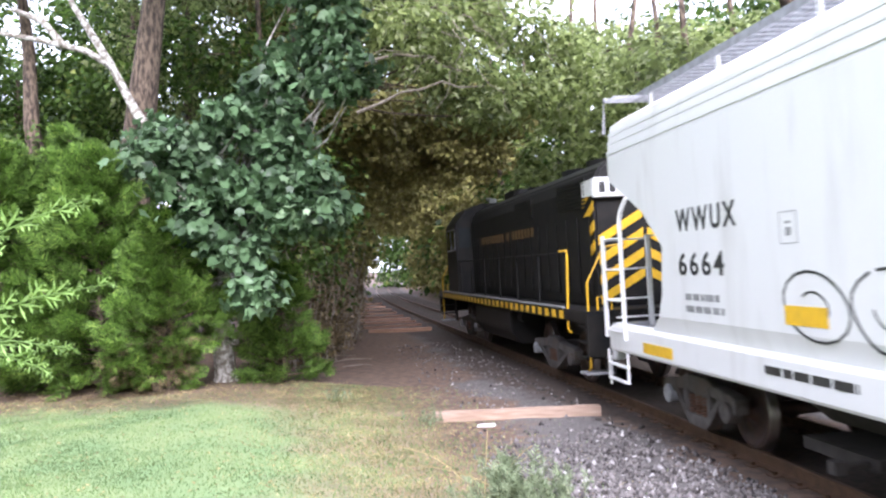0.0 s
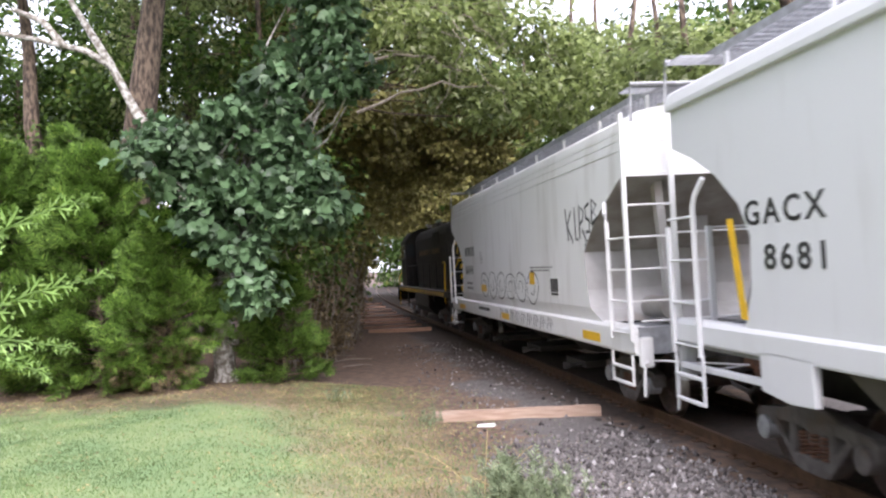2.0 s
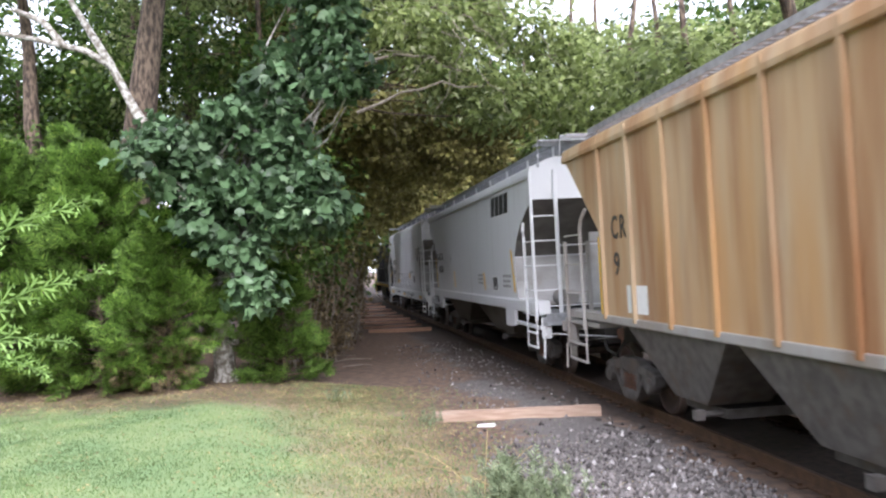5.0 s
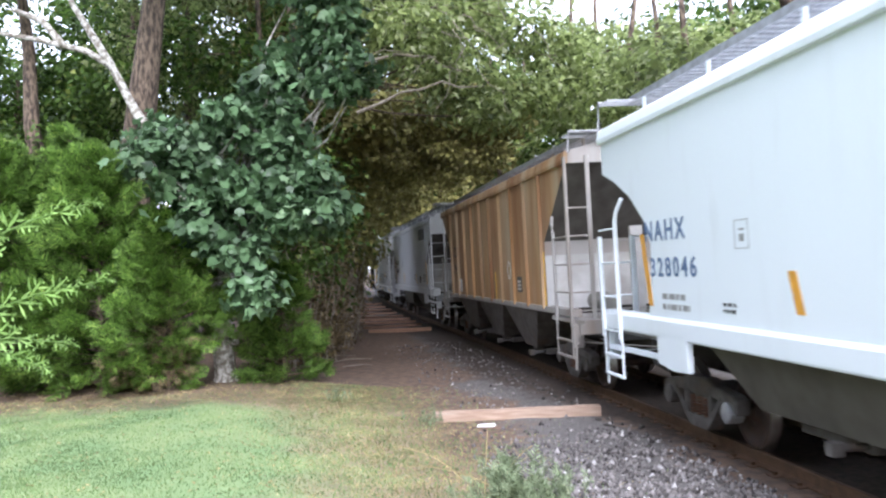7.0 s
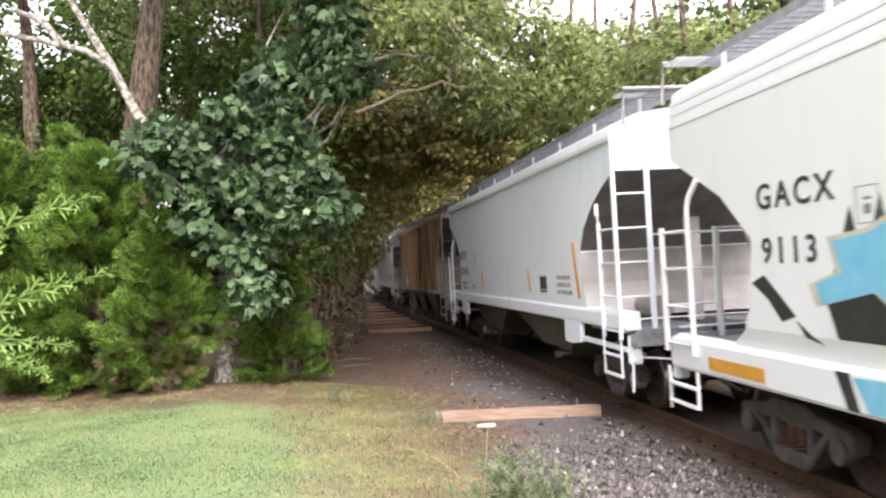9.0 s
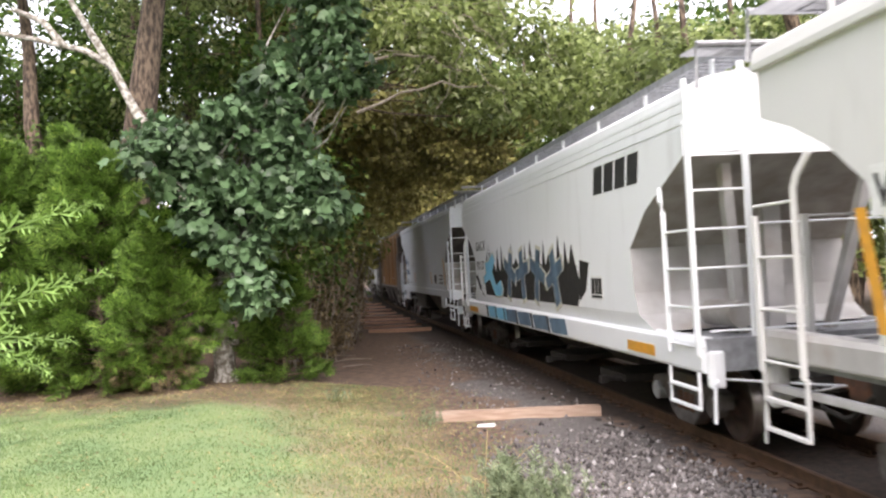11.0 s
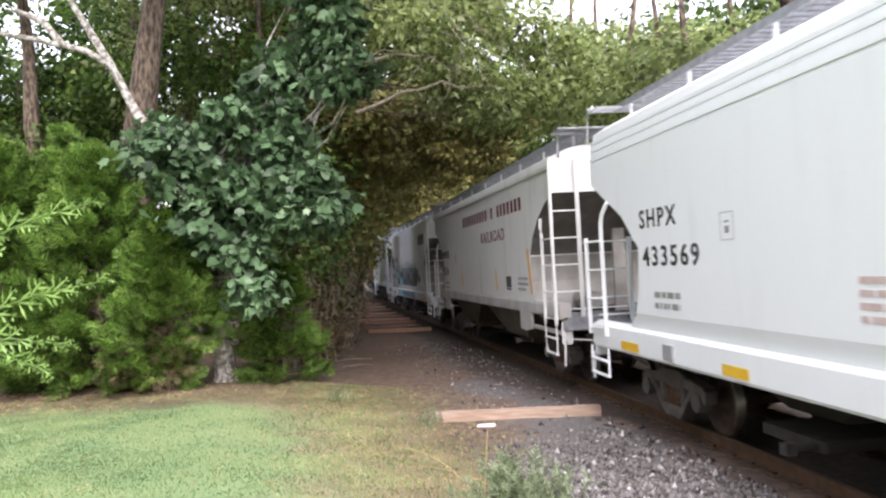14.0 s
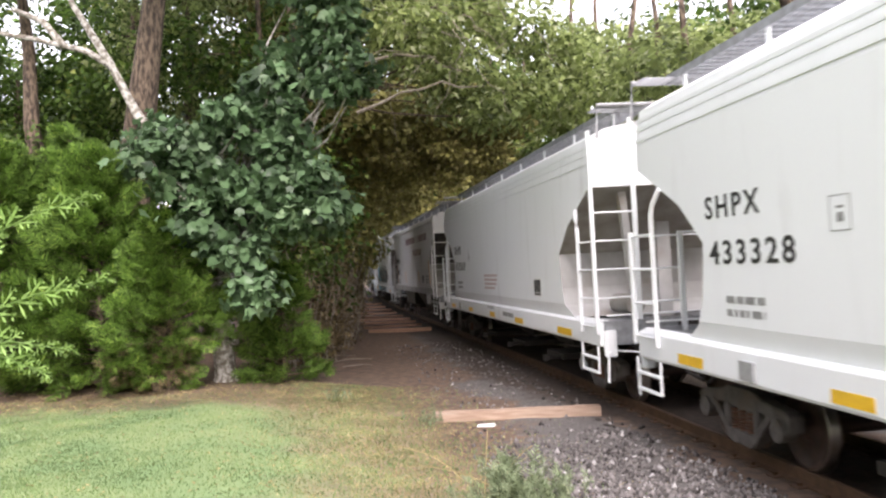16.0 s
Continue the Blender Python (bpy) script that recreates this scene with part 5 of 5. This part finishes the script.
    tagged(part("stencil_box", g, M_FAINT, car), kind="stuff")


def build_cars():
    # 1: white centre-flow car with tags
    c = hopper("white curved-side covered hopper car with sprayed outlines and tags", P_DUSTY, "flow", None, P_DUST_SHADE)
    CENTRES[c] = 4.69
    lettering(c, "WWUX", 5.62, 2.68, 1.55, 0.264, S, M_BLACK)
    lettering(c, "6664", 5.60, 2.16, 1.20, 0.256, S, M_BLACK)
    bars(c, 5.45, 1.72, 1.15, 0.28, 2, S, M_FAINT, 3)
    stencil_box(c, 3.06, 2.60)
    bars(c, -2.4, 2.22, 1.9, 0.12, 2, S, M_FAINT, 5)
    bars(c, 3.6, 1.20, 1.6, 0.15, 1, 1.625, M_BLACK, 6)
    data_panel(c, -4.2, 1.93)
    for x, w in ((2.85, 0.7), (6.4, 1.0), (0.2, 0.8), (-6.35, 0.9)):
        sheet(c, "reflective_tape", x - w / 2, x + w / 2, 1.10 if w > 0.75 else 1.70, 1.24 if w > 0.75 else 1.88, 1.625 if w > 0.75 else S, M_YELLOW)
    rnd = random.Random(7)
    x = 2.7
    for i in range(6):
        pts = [(x + 0.55 * math.cos(a * 0.34 + 1.3 * i) * (0.92 + 0.10 * math.sin(a * 0.7 + i * 2)), 1.88 + 0.33 * math.sin(a * 0.34 + 1.3 * i) * (0.95 + 0.08 * math.sin(a * 0.7 + i))) for a in range(19)]
        stroke(c, "sprayed_outline", pts, 0.013, S, M_BLACK)
        pts = [(x + (p - x) * 0.42, 1.88 + (q - 1.88) * 0.42) for p, q in pts[2:16]]
        stroke(c, "sprayed_outline", pts, 0.010, S, M_BLACK)
        x -= 1.04
    sheet(c, "sprayed_patch", -2.7, -2.3, 1.95, 2.2, S, M_YELLOW)
    for i in range(9):
        x = 0.8 - i * 0.55
        pts = [(x, 1.08), (x - 0.12, 1.34), (x - 0.26, 1.10), (x - 0.3, 1.33), (x - 0.42, 1.2)]
        stroke(c, "sprayed_tag", pts, 0.014, 1.625, M_BLACK)
    tag = [[(-5.15, 3.3), (-5.3, 2.75)], [(-5.5, 3.25), (-5.25, 3.0), (-5.55, 2.7)], [(-5.7, 3.3), (-5.72, 2.75), (-5.85, 2.75)], [(-5.95, 2.75), (-5.98, 3.3), (-6.2, 3.2), (-6.15, 3.05), (-5.98, 3.0)],
           [(-6.5, 3.3), (-6.3, 3.25), (-6.32, 3.08), (-6.5, 3.02), (-6.5, 2.85), (-6.3, 2.85)], [(-6.62, 2.95), (-6.65, 3.35), (-6.88, 3.25), (-6.7, 3.15), (-6.88, 3.05), (-6.62, 2.95)], [(-6.1, 2.9), (-6.3, 2.7), (-6.2, 2.62)]]
    for pts in tag:
        stroke(c, "sprayed_tag", pts, 0.028, S, M_BLACK)

    def stripes(c, xs, m):
        for x, z0, z1 in xs:
            sheet(c, "reflective_tape", x - 0.07, x + 0.07, z0, z1, S, m, slant=0.26 if x < -5 else 0.12 if x < 5 else 0.22)

    def slanted_logo(c, x, z, w, h):
        """A leasing company's mark, as plain slanted shapes."""
        k = w / 4.0
        sl = -0.22 * h
        for i in range(4):
            x0 = x - i * k
            g = Geo()

            def bar(a, b, z0, z1):
                g.prism([(x0 - a * k + sl * z0, z + z0 * h), (x0 - b * k + sl * z0, z + z0 * h), (x0 - b * k + sl * z1, z + z1 * h), (x0 - a * k + sl * z1, z + z1 * h)], S + 0.001, S + 0.005)
            bar(0.06, 0.88, 0.0, 1.0)
            part("company_mark", g, M_BLACK, c)

    # 2: pale grey car
    c = hopper("pale grey covered hopper car with black mark and yellow tape", P_GREY, "plain")
    CENTRES[c] = -13.29
    lettering(c, "GACX", 6.30, 2.66, 1.45, 0.240, S, M_BLACK)
    lettering(c, "8681", 5.95, 2.22, 1.05, 0.240, S, M_BLACK)
    slanted_logo(c, -3.8, 3.58, 2.0, 0.46)
    stencil_box(c, 3.2, 2.66)
    bars(c, -1.7, 1.90, 0.8, 0.3, 3, S, M_FAINT, 9)
    bars(c, -4.9, 1.85, 1.0, 0.35, 3, S, M_FAINT, 10)
    data_panel(c, -4.0, 1.93)
    sheet(c, "stencil_patch", -3.2, -2.95, 1.80, 1.88, S, M_WSIGN)
    stripes(c, ((6.42, 1.7, 2.75), (2.4, 1.75, 2.25), (-2.62, 1.75, 2.2), (-6.12, 1.75, 2.72)), M_YELLOW)
    # 3: rusty orange car
    c = hopper("faded orange ribbed covered hopper car streaked with rust", P_ORANGE, "ribbed", P_IRON)
    CENTRES[c] = -31.3
    lettering(c, "CR", 5.45, 2.70, 0.65, 0.34, 1.50, M_BLACK)
    lettering(c, "9", 5.40, 2.15, 0.25, 0.34, 1.50, M_BLACK)
    sheet(c, "stencil_patch", 4.1, 4.9, 1.6, 2.0, 1.50, M_WSIGN)
    bars(c, 7.1, 4.15, 0.9, 0.10, 1, 1.50, M_WSIGN, 12)
    sheet(c, "data_panel", -3.95, -3.5, 1.75, 2.1, 1.50, M_BLACK, "black data panel")
    bars(c, -3.55, 1.8, 0.35, 0.25, 3, 1.504, M_WSIGN, 13)
    stroke(c, "chalk_mark", [(-2.7 + 0.16 * math.cos(a), 2.25 + 0.2 * math.sin(a)) for a in [i * 0.63 for i in range(11)]], 0.02, 1.50, M_WSIGN)
    for x, z0, z1 in ((6.08, 1.5, 2.75), (-5.9, 1.5, 2.6), (-1.1, 1.5, 2.2)):
        sheet(c, "reflective_tape", x - 0.06, x + 0.06, z0, z1, 1.50, M_YELLOW)
    # 4: cool white car
    c = hopper("cool white covered hopper car with blue lettering and orange tape", P_BLUEWHITE, "plain")
    CENTRES[c] = -49.4
    lettering(c, "NAHX", 6.40, 2.60, 1.30, 0.256, S, M_BLUE)
    lettering(c, "328046", 6.25, 2.14, 1.42, 0.240, S, M_BLUE)
    bars(c, 5.9, 1.72, 0.9, 0.26, 2, S, M_FAINT, 14)
    stencil_box(c, 3.7, 2.58)
    bars(c, 4.2, 1.75, 0.35, 0.14, 2, S, M_BLACK, 16)
    bars(c, -4.7, 1.8, 1.0, 0.4, 3, S, M_FAINT, 17)
    data_panel(c, -3.72, 1.97)
    stripes(c, ((6.30, 1.75, 2.7), (2.65, 1.8, 2.2), (-2.6, 1.8, 2.25), (-6.05, 1.75, 2.7)), M_ORTAPE)
    # 5: white centre-flow car with large painting
    c = hopper("white covered hopper car with blue and black sprayed shapes", P_WHITE, "flow", None, P_DUST_SHADE)
    CENTRES[c] = -67.6
    lettering(c, "GACX", 5.95, 2.80, 1.32, 0.240, S, M_BLACK)
    lettering(c, "9113", 5.90, 2.28, 0.95, 0.240, S, M_BLACK)
    stencil_box(c, 4.2, 2.72)
    slanted_logo(c, -4.6, 3.40, 2.0, 0.42)
    data_panel(c, -4.55, 1.95)
    rnd = random.Random(21)
    top = [(5.25, 2.05), (4.95, 2.4), (4.85, 1.95)]
    x = 4.6
    while x > -3.4:
        w = rnd.uniform(0.34, 0.66)
        top += [(x, 2.32 + rnd.uniform(-0.12, 0.15)), (x - 0.4 * w, 2.66 + rnd.uniform(-0.2, 0.22)), (x - 0.7 * w, 2.36 + rnd.uniform(-0.06, 0.1))]
        x -= w
    blob(c, "sprayed_shape", ([(4.7, 1.62)] + top[2:] + [(-3.7, 2.0), (-3.5, 1.62)]), S, M_BLACK)
    for pts in ([(6.15, 2.08), (5.9, 2.16), (5.35, 1.78), (5.6, 1.72), (5.85, 1.93)], [(5.35, 1.75), (5.1, 1.62), (4.9, 1.55), (5.2, 1.6)], [(-3.7, 2.4), (-4.2, 2.35), (-4.0, 1.9), (-3.6, 1.7)]):
        blob(c, "sprayed_shape", pts, S, M_BLACK)

    def cross(cx, cz, size, turn, m, step):
        """A leaning four-armed shape with a cream edge."""
        plan = [(-0.28, -1.0), (0.28, -1.0), (0.25, -0.1), (0.95, -0.05), (1.0, 0.42), (0.3, 0.4), (0.25, 0.95), (-0.3, 1.0), (-0.28, 0.42), (-0.95, 0.35), (-0.9, -0.12), (-0.25, -0.1)]
        for grow, mm, up in ((1.16, M_CREAM, 0.002), (1.0, m, 0.004)):
            pts = []
            for a, b in plan:
                a, b = a * grow * size, b * grow * size * 0.85
                pts.append((cx + a * math.cos(turn) - b * math.sin(turn), cz + a * math.sin(turn) + b * math.cos(turn)))
            blob(c, "sprayed_shape", pts, S + up + step, mm, out=0.003)
    for i, (cx, cz, size, turn, m) in enumerate(((1.75, 2.15, 0.62, 0.3, M_DKBLUE), (0.5, 2.15, 0.62, -0.2, M_DKBLUE), (-0.8, 2.15, 0.62, 0.25, M_DKBLUE), (-2.1, 2.1, 0.62, -0.35, M_DKBLUE))):
        cross(cx, cz, size, turn, m, 0.0)
    # a bent, leaning letter shape in blue with a cream edge
    tee = [(5.0, 2.08), (4.6, 2.18), (4.7, 2.45), (4.2, 2.5), (3.68, 2.68), (3.4, 2.5), (3.82, 2.22), (3.4, 1.88), (2.8, 2.02), (2.6, 1.82), (2.77, 1.64), (3.5, 1.63), (4.15, 2.03), (4.9, 1.9)]
    for grow, mm, up in ((1.10, M_CREAM, 0.002), (1.0, M_SKYBLUE, 0.004)):
        blob(c, "sprayed_shape", [(3.85 + (a - 3.85) * grow, 2.1 + (b - 2.1) * grow) for a, b in tee], S + up, mm)
    for i, x in enumerate((4.0, 2.9, 1.9, 0.6, -0.8, -2.1)):
        blob(c, "sprayed_shape", [(x + 0.5, 1.33), (x + 0.3, 1.06), (x - 0.75, 1.08), (x - 0.6, 1.36)], 1.626, M_SKYBLUE if i < 2 else M_DKBLUE)
        blob(c, "sprayed_shape", [(x + 0.75, 1.36), (x + 0.58, 1.05), (x + 0.42, 1.05), (x + 0.55, 1.36)], 1.626, M_BLACK)
    sheet(c, "reflective_tape", 5.95, 7.2, 1.10, 1.24, 1.63, M_ORTAPE)
    sheet(c, "reflective_tape", -6.9, -5.9, 1.10, 1.24, 1.63, M_ORTAPE)
    # 6: railroad-lettered car
    c = hopper("warm grey dusty covered hopper car with large maroon lettering", P_WARM, "plain", wall=P_DUST_SHADE)
    CENTRES[c] = -85.56
    sheet(c, "stencil_patch", 4.80, 6.40, 2.62, 3.02, S, M_WSIGN)
    lettering(c, "WWUX", 6.34, 2.69, 1.48, 0.26, S + 0.006, M_BLACK)
    lettering(c, "9574", 6.22, 2.12, 1.0, 0.256, S, M_BLACK)
    bars(c, 5.9, 1.68, 1.0, 0.28, 2, S, M_FAINT, 18)
    stencil_box(c, 3.6, 2.66)
    letter_blocks(c, 1.85, 3.54, 7.6, 0.28, 20, (10, 12), S, M_MAROON)
    lettering(c, "RAILROAD", -0.90, 2.98, 2.90, 0.272, S, M_MAROON)
    data_panel(c, -4.08, 1.96)
    bars(c, -5.0, 1.8, 0.9, 0.35, 3, S, M_FAINT, 20)
    stripes(c, ((6.32, 1.7, 2.7), (2.4, 1.75, 2.25), (-2.72, 1.78, 2.28), (-6.2, 1.75, 2.7)), M_ORTAPE)
    # 7, 8: two clean white centre-flow cars
    for name, number, at in (("SHPX", "433569", -104.1), ("SHPX", "433328", -122.4)):
        c = hopper("clean white curved-side covered hopper car with black lettering", P_WHITE, "flow", None, P_DUST_SHADE)
        CENTRES[c] = at
        lettering(c, name, 6.0, 2.78, 1.22, 0.240, S, M_BLACK)
        lettering(c, number, 5.95, 2.28, 1.78, 0.248, S, M_BLACK)
        bars(c, 5.6, 1.72, 1.1, 0.28, 2, S, M_FAINT, 21)
        stencil_box(c, 3.45, 2.68)
        bars(c, 1.2, 1.78, 1.7, 0.42, 4, S, M_FADED, 23)
        bars(c, -1.05, 1.17, 1.2, 0.18, 1, 1.625, M_FAINT, 24)
        bars(c, 0.8, 1.28, 1.0, 0.08, 2, 1.625, M_FAINT, 25)
        data_panel(c, -4.43, 1.9)
        g = Geo().box(5.0, 5.3, 1.625, 1.66, 1.08, 1.28)
        part("route_card_frame", g, M_GRATE, c)
        for x, w in ((6.6, 0.7), (3.4, 0.6), (0.25, 0.6), (-2.7, 0.75), (-6.3, 0.9)):
            sheet(c, "reflective_tape", x - w / 2, x + w / 2, 1.08, 1.20, 1.625, M_YELLOW)


build_cars()


def build_engine():
    e = thing("diesel_locomotive", "black diesel locomotive with yellow chevrons and step stripes", "locomotive")
    CENTRES[e] = 23.55
    L = 8.1
    g = Geo().box(-L, L, -1.5, 1.5, 1.30, 1.52).box(-L + 0.2, L - 0.2, -0.5, 0.5, 0.8, 1.35)
    part("platform", g, M_LOCO, e, bevel=0.02)
    # long hood with rounded top
    hood = [(-0.92, 1.52), (0.92, 1.52), (0.95, 3.75), (0.85, 4.05), (0.6, 4.22), (-0.6, 4.22), (-0.85, 4.05), (-0.95, 3.75)]
    g = Geo().slab(hood, -7.3, 4.2)
    part("long_hood", g, M_LOCO, e, bevel=0.05)
    door = Geo().box(-0.28, 0.28, 0.955, 0.975, 1.75, 3.2).mesh("hood_door", M_LOCO, bevel=0.008)
    for i in range(16):
        for sd in (0, 180):
            part("hood_door", door, None, e, at=pose(-6.8 + i * 0.68, 0, 0) @ pose(0, 0, 0, 0, 0, sd))
    for x0, x1, z0, z1 in ((-6.9, -5.2, 3.4, 3.95), (-3.2, -1.6, 3.45, 3.9)):
        for sd in (-1, 1):
            for k in range(8):
                z = z0 + k * (z1 - z0) / 8
                part("louvre_slat", Geo().box(x0, x1, min(sd * 0.93, sd * 0.975), max(sd * 0.93, sd * 0.975), z, z + 0.04), M_LOCO, e)
    for x, r in ((-6.0, 0.55), (-4.4, 0.55), (-1.0, 0.4)):
        g = Geo().tube([(x, 0, 4.2), (x, 0, 4.36)], r, 20)
        part("roof_fan", g, M_LOCO, e, smooth=True)
    g = Geo().box(0.6, 2.0, -0.35, 0.35, 4.2, 4.5, 0.1)
    part("exhaust_stack", g, M_LOCO, e, bevel=0.03)
    g = Geo().tube([(4.4, 0.2, 4.55), (4.9, 0.2, 4.6)], 0.06, 8).tube([(4.6, 0.0, 4.55), (5.2, 0.0, 4.6)], 0.05, 8).box(4.55, 4.65, -0.02, 0.22, 4.4, 4.58)
    part("air_horn", g, M_GRATE, e)
    # cab with a rounded roof, then the short hood
    cab = [(-1.45, 1.52), (1.45, 1.52), (1.48, 3.75), (1.1, 4.25), (0.6, 4.42), (-0.6, 4.42), (-1.1, 4.25), (-1.48, 3.75)]
    g = Geo().slab(cab, 4.2, 6.1)
    part("cab", g, M_LOCO, e, bevel=0.04)
    g = Geo().slab([(-0.9, 1.52), (0.9, 1.52), (0.92, 2.7), (0.6, 2.9), (-0.6, 2.9), (-0.92, 2.7)], 6.1, 7.4)
    part("short_hood", g, M_LOCO, e, bevel=0.05)
    for sd in (-1, 1):
        for x0, x1 in ((4.45, 5.05), (5.2, 5.85)):
            g = Geo().box(x0, x1, min(sd * 1.47, sd * 1.49), max(sd * 1.47, sd * 1.49), 2.95, 3.6)
            w = part("cab_window", g, M_GLASS, e, "dark side cab window")
            g = Geo().box(x0 - 0.04, x1 + 0.04, min(sd * 1.46, sd * 1.485), max(sd * 1.46, sd * 1.485), 2.91, 3.64)
            part("frame", g, M_GRATE, w)
        g = Geo().box(4.19, 4.2, min(sd * 1.0, sd * 1.38), max(sd * 1.0, sd * 1.38), 3.0, 3.65)
        part("cab_window", g, M_GLASS, e)
    # number boards with plain bars
    for sd in (-1, 1):
        g = Geo().box(-7.42, -7.3, sd * 0.62 - 0.36, sd * 0.62 + 0.36, 3.52, 3.88, 0.02)
        b = part("number_board", g, M_WSIGN, e, "white number board", bevel=0.02)
        g = Geo()
        for k in range(3):
            yy = sd * 0.62 + 0.2 - k * 0.2
            g.box(-7.426, -7.42, yy - 0.055, yy + 0.055, 3.6, 3.8)
        part("figure_bar", g, M_BLACK, b)
        g = Geo().box(-7.3, -6.75, sd * 0.955 - 0.02, sd * 0.955 + 0.02, 3.56, 3.86)
        part("number_board", g, M_WSIGN, e)
    for y in (-0.11, 0.11):
        g = Geo().tube([(-7.3, y, 3.98), (-7.4, y, 3.98)], 0.09, 14)
        part("headlight", g, M_GRATE, e, "unlit round headlight", smooth=True)
    # chevrons on the hood end and its flanks
    for k in range(4):
        z = 2.05 + k * 0.36
        g = Geo()
        for sd in (-1, 1):
            g.loft([[(x, sd * 0.04, z), (x, sd * 0.90, z - 0.48), (x, sd * 0.90, z - 0.48 + 0.17), (x, sd * 0.04, z + 0.17)] for x in (-7.312, -7.304)])
            yy = sd * 0.955
            g.loft([[(-7.28, y2, z + 0.52), (-6.7, y2, z + 0.24), (-6.7, y2, z + 0.40), (-7.28, y2, z + 0.70)] for y2 in (yy - 0.008, yy + 0.008)])
        part("chevron", g, M_YELLOW, e, "yellow chevron stripe")
    # company name as plain blocks
    for i in range(20):
        if i not in (10, 12):
            x = 2.6 - i * 0.3
            part("name_block", Geo().box(x - 0.2, x, 0.976, 0.982, 3.0, 3.22), M_GOLD, e)
    # sill blocks
    me = Geo().prism([(0, 1.33), (0.24, 1.33), (0.24, 1.48), (0, 1.48)], 1.502, 1.508).mesh("sill_block", M_YELLOW)
    for i in range(30):
        part("sill_block", me, None, e, "yellow sill block", at=pose(-6.9 + i * 0.48, 0, 0))
    g = Geo().box(-6.9, 7.0, 1.47, 1.515, 1.52, 1.56)
    part("walkway_edge", g, M_GRATE, e)
    # handrails
    for sd in (-1, 1):
        y = sd * 1.42
        g = Geo().tube([(-6.95, y, 2.55), (4.0, y, 2.55)], 0.018, 6)
        part("handrail", g, M_LOCO, e)
        for i in range(7):
            x = -6.9 + i * 1.8
            part("rail_post", Geo().tube([(x, y, 1.5), (x, y, 2.55)], 0.018, 6), M_LOCO, e)
        g = Geo().tube([(-6.6, y, 2.58), (-7.0, y, 2.58), (-7.05, y, 2.5), (-7.05, y + sd * 0.05, 1.15), (-7.2, y + sd * 0.05, 1.1)], 0.022, 8)
        part("grab_rail", g, M_YELLOW, e, "yellow corner grab rail")
        for x0 in (-8.05, 7.75):
            k = 1 if x0 > 0 else -1
            g = Geo().tube([(x0, sd * 0.7, 2.65), (x0, sd * 1.1, 2.6), (x0, y, 2.0), (x0, y, 0.55), (x0 + 0.1, y, 0.5)], 0.022, 8)
            g.tube([(x0, sd * 1.0, 1.5), (x0, sd * 1.0, 1.75), (x0, sd * 1.25, 1.75), (x0, sd * 1.25, 1.2)], 0.02, 8)
            part("grab_rail", g, M_YELLOW, e)
            for j in range(4):
                g = Geo().box(x0 - 0.05 if k > 0 else x0 - 0.0, x0 + 0.35 if k < 0 else x0 + 0.25, min(sd * 1.0, sd * 1.5), max(sd * 1.0, sd * 1.5), 0.42 + j * 0.27, 0.46 + j * 0.27)
                part("step", g, M_GRATE if j == 0 else M_LOCO, e)
            g = Geo().box(min(x0, x0 - k * 0.4), max(x0, x0 - k * 0.4), min(sd * 0.98, sd * 1.02), max(sd * 0.98, sd * 1.02), 0.42, 1.35)
            part("step_well", g, M_LOCO, e)
    for k in (-1, 1):
        g = Geo().box(min(k * 8.1, k * 8.2), max(k * 8.1, k * 8.2), -1.5, 1.5, 0.75, 1.52)
        part("end_plate", g, M_LOCO, e)
        g = Geo().box(min(k * 8.2, k * 8.7), max(k * 8.2, k * 8.7), -0.12, 0.12, 0.76, 0.98, 0.03)
        part("coupler", g, P_RUST, e)
    g = Geo().slab([(-1.35, 1.25), (-1.35, 0.75), (-1.1, 0.42), (1.1, 0.42), (1.35, 0.75), (1.35, 1.25)], -2.2, 2.2)
    part("fuel_tank", g, M_LOCO, e, bevel=0.03)
    g = Geo().tube([(-2.6, 1.05, 1.1), (2.6, 1.05, 1.1)], 0.14, 12)
    part("air_reservoir", g, M_LOCO, e, smooth=True)
    # the body is longer than its plan above
    for me in {o.data for o in e.children_recursive if o.data}:
        me.transform(Matrix.Diagonal((1.10, 1, 1, 1)))
    for o in e.children:
        o.location.x *= 1.10
    for x in (-5.2, 5.2):
        tk = truck(2.74, 0.508)
        tk.parent = e
        tk.matrix_basis = pose(x, 0, 0)
    return e


build_engine()


# ---- what moves ----
def motions():
    times = [i * 0.5 for i in range(33)]
    for car, centre in CENTRES.items():
        walk(car, [(t, track_pose(centre + travelled(t), 0, RAIL_TOP)) for t in times])
    # the near cedar tips stir in the air
    for i, (sprig, home) in enumerate(SPRIGS):
        walk(sprig, [(t, home @ pose(0, 0, 0, 0, 1.3 * math.sin(t * 1.9 + i * 1.3) + 0.8 * math.sin(t * 3.1 + i), 0)) for t in [k * 0.4 for k in range(41)]])
    # the wheels roll with the train; alike wheelsets share one turning
    rolled = {}
    for car in CENTRES:
        for ws in [o for o in car.children_recursive if o.name.split(".")[0] == "wheelset"]:
            key = tuple(round(v, 3) for v in ws.matrix_basis.translation)
            if key not in rolled:
                base, r = ws.matrix_basis.translation.copy(), ws.matrix_basis.translation.z
                walk(ws, [(i / 15, Matrix.Translation(base) @ Matrix.Rotation((travelled(i / 15)) / r, 4, "Y")) for i in range(241)])
                rolled[key] = ws
            else:
                ws.rotation_mode = "QUATERNION"
                keys = ws.animation_data_create()
                keys.action = rolled[key].animation_data.action
                keys.action_slot = rolled[key].animation_data.action_slot


motions()
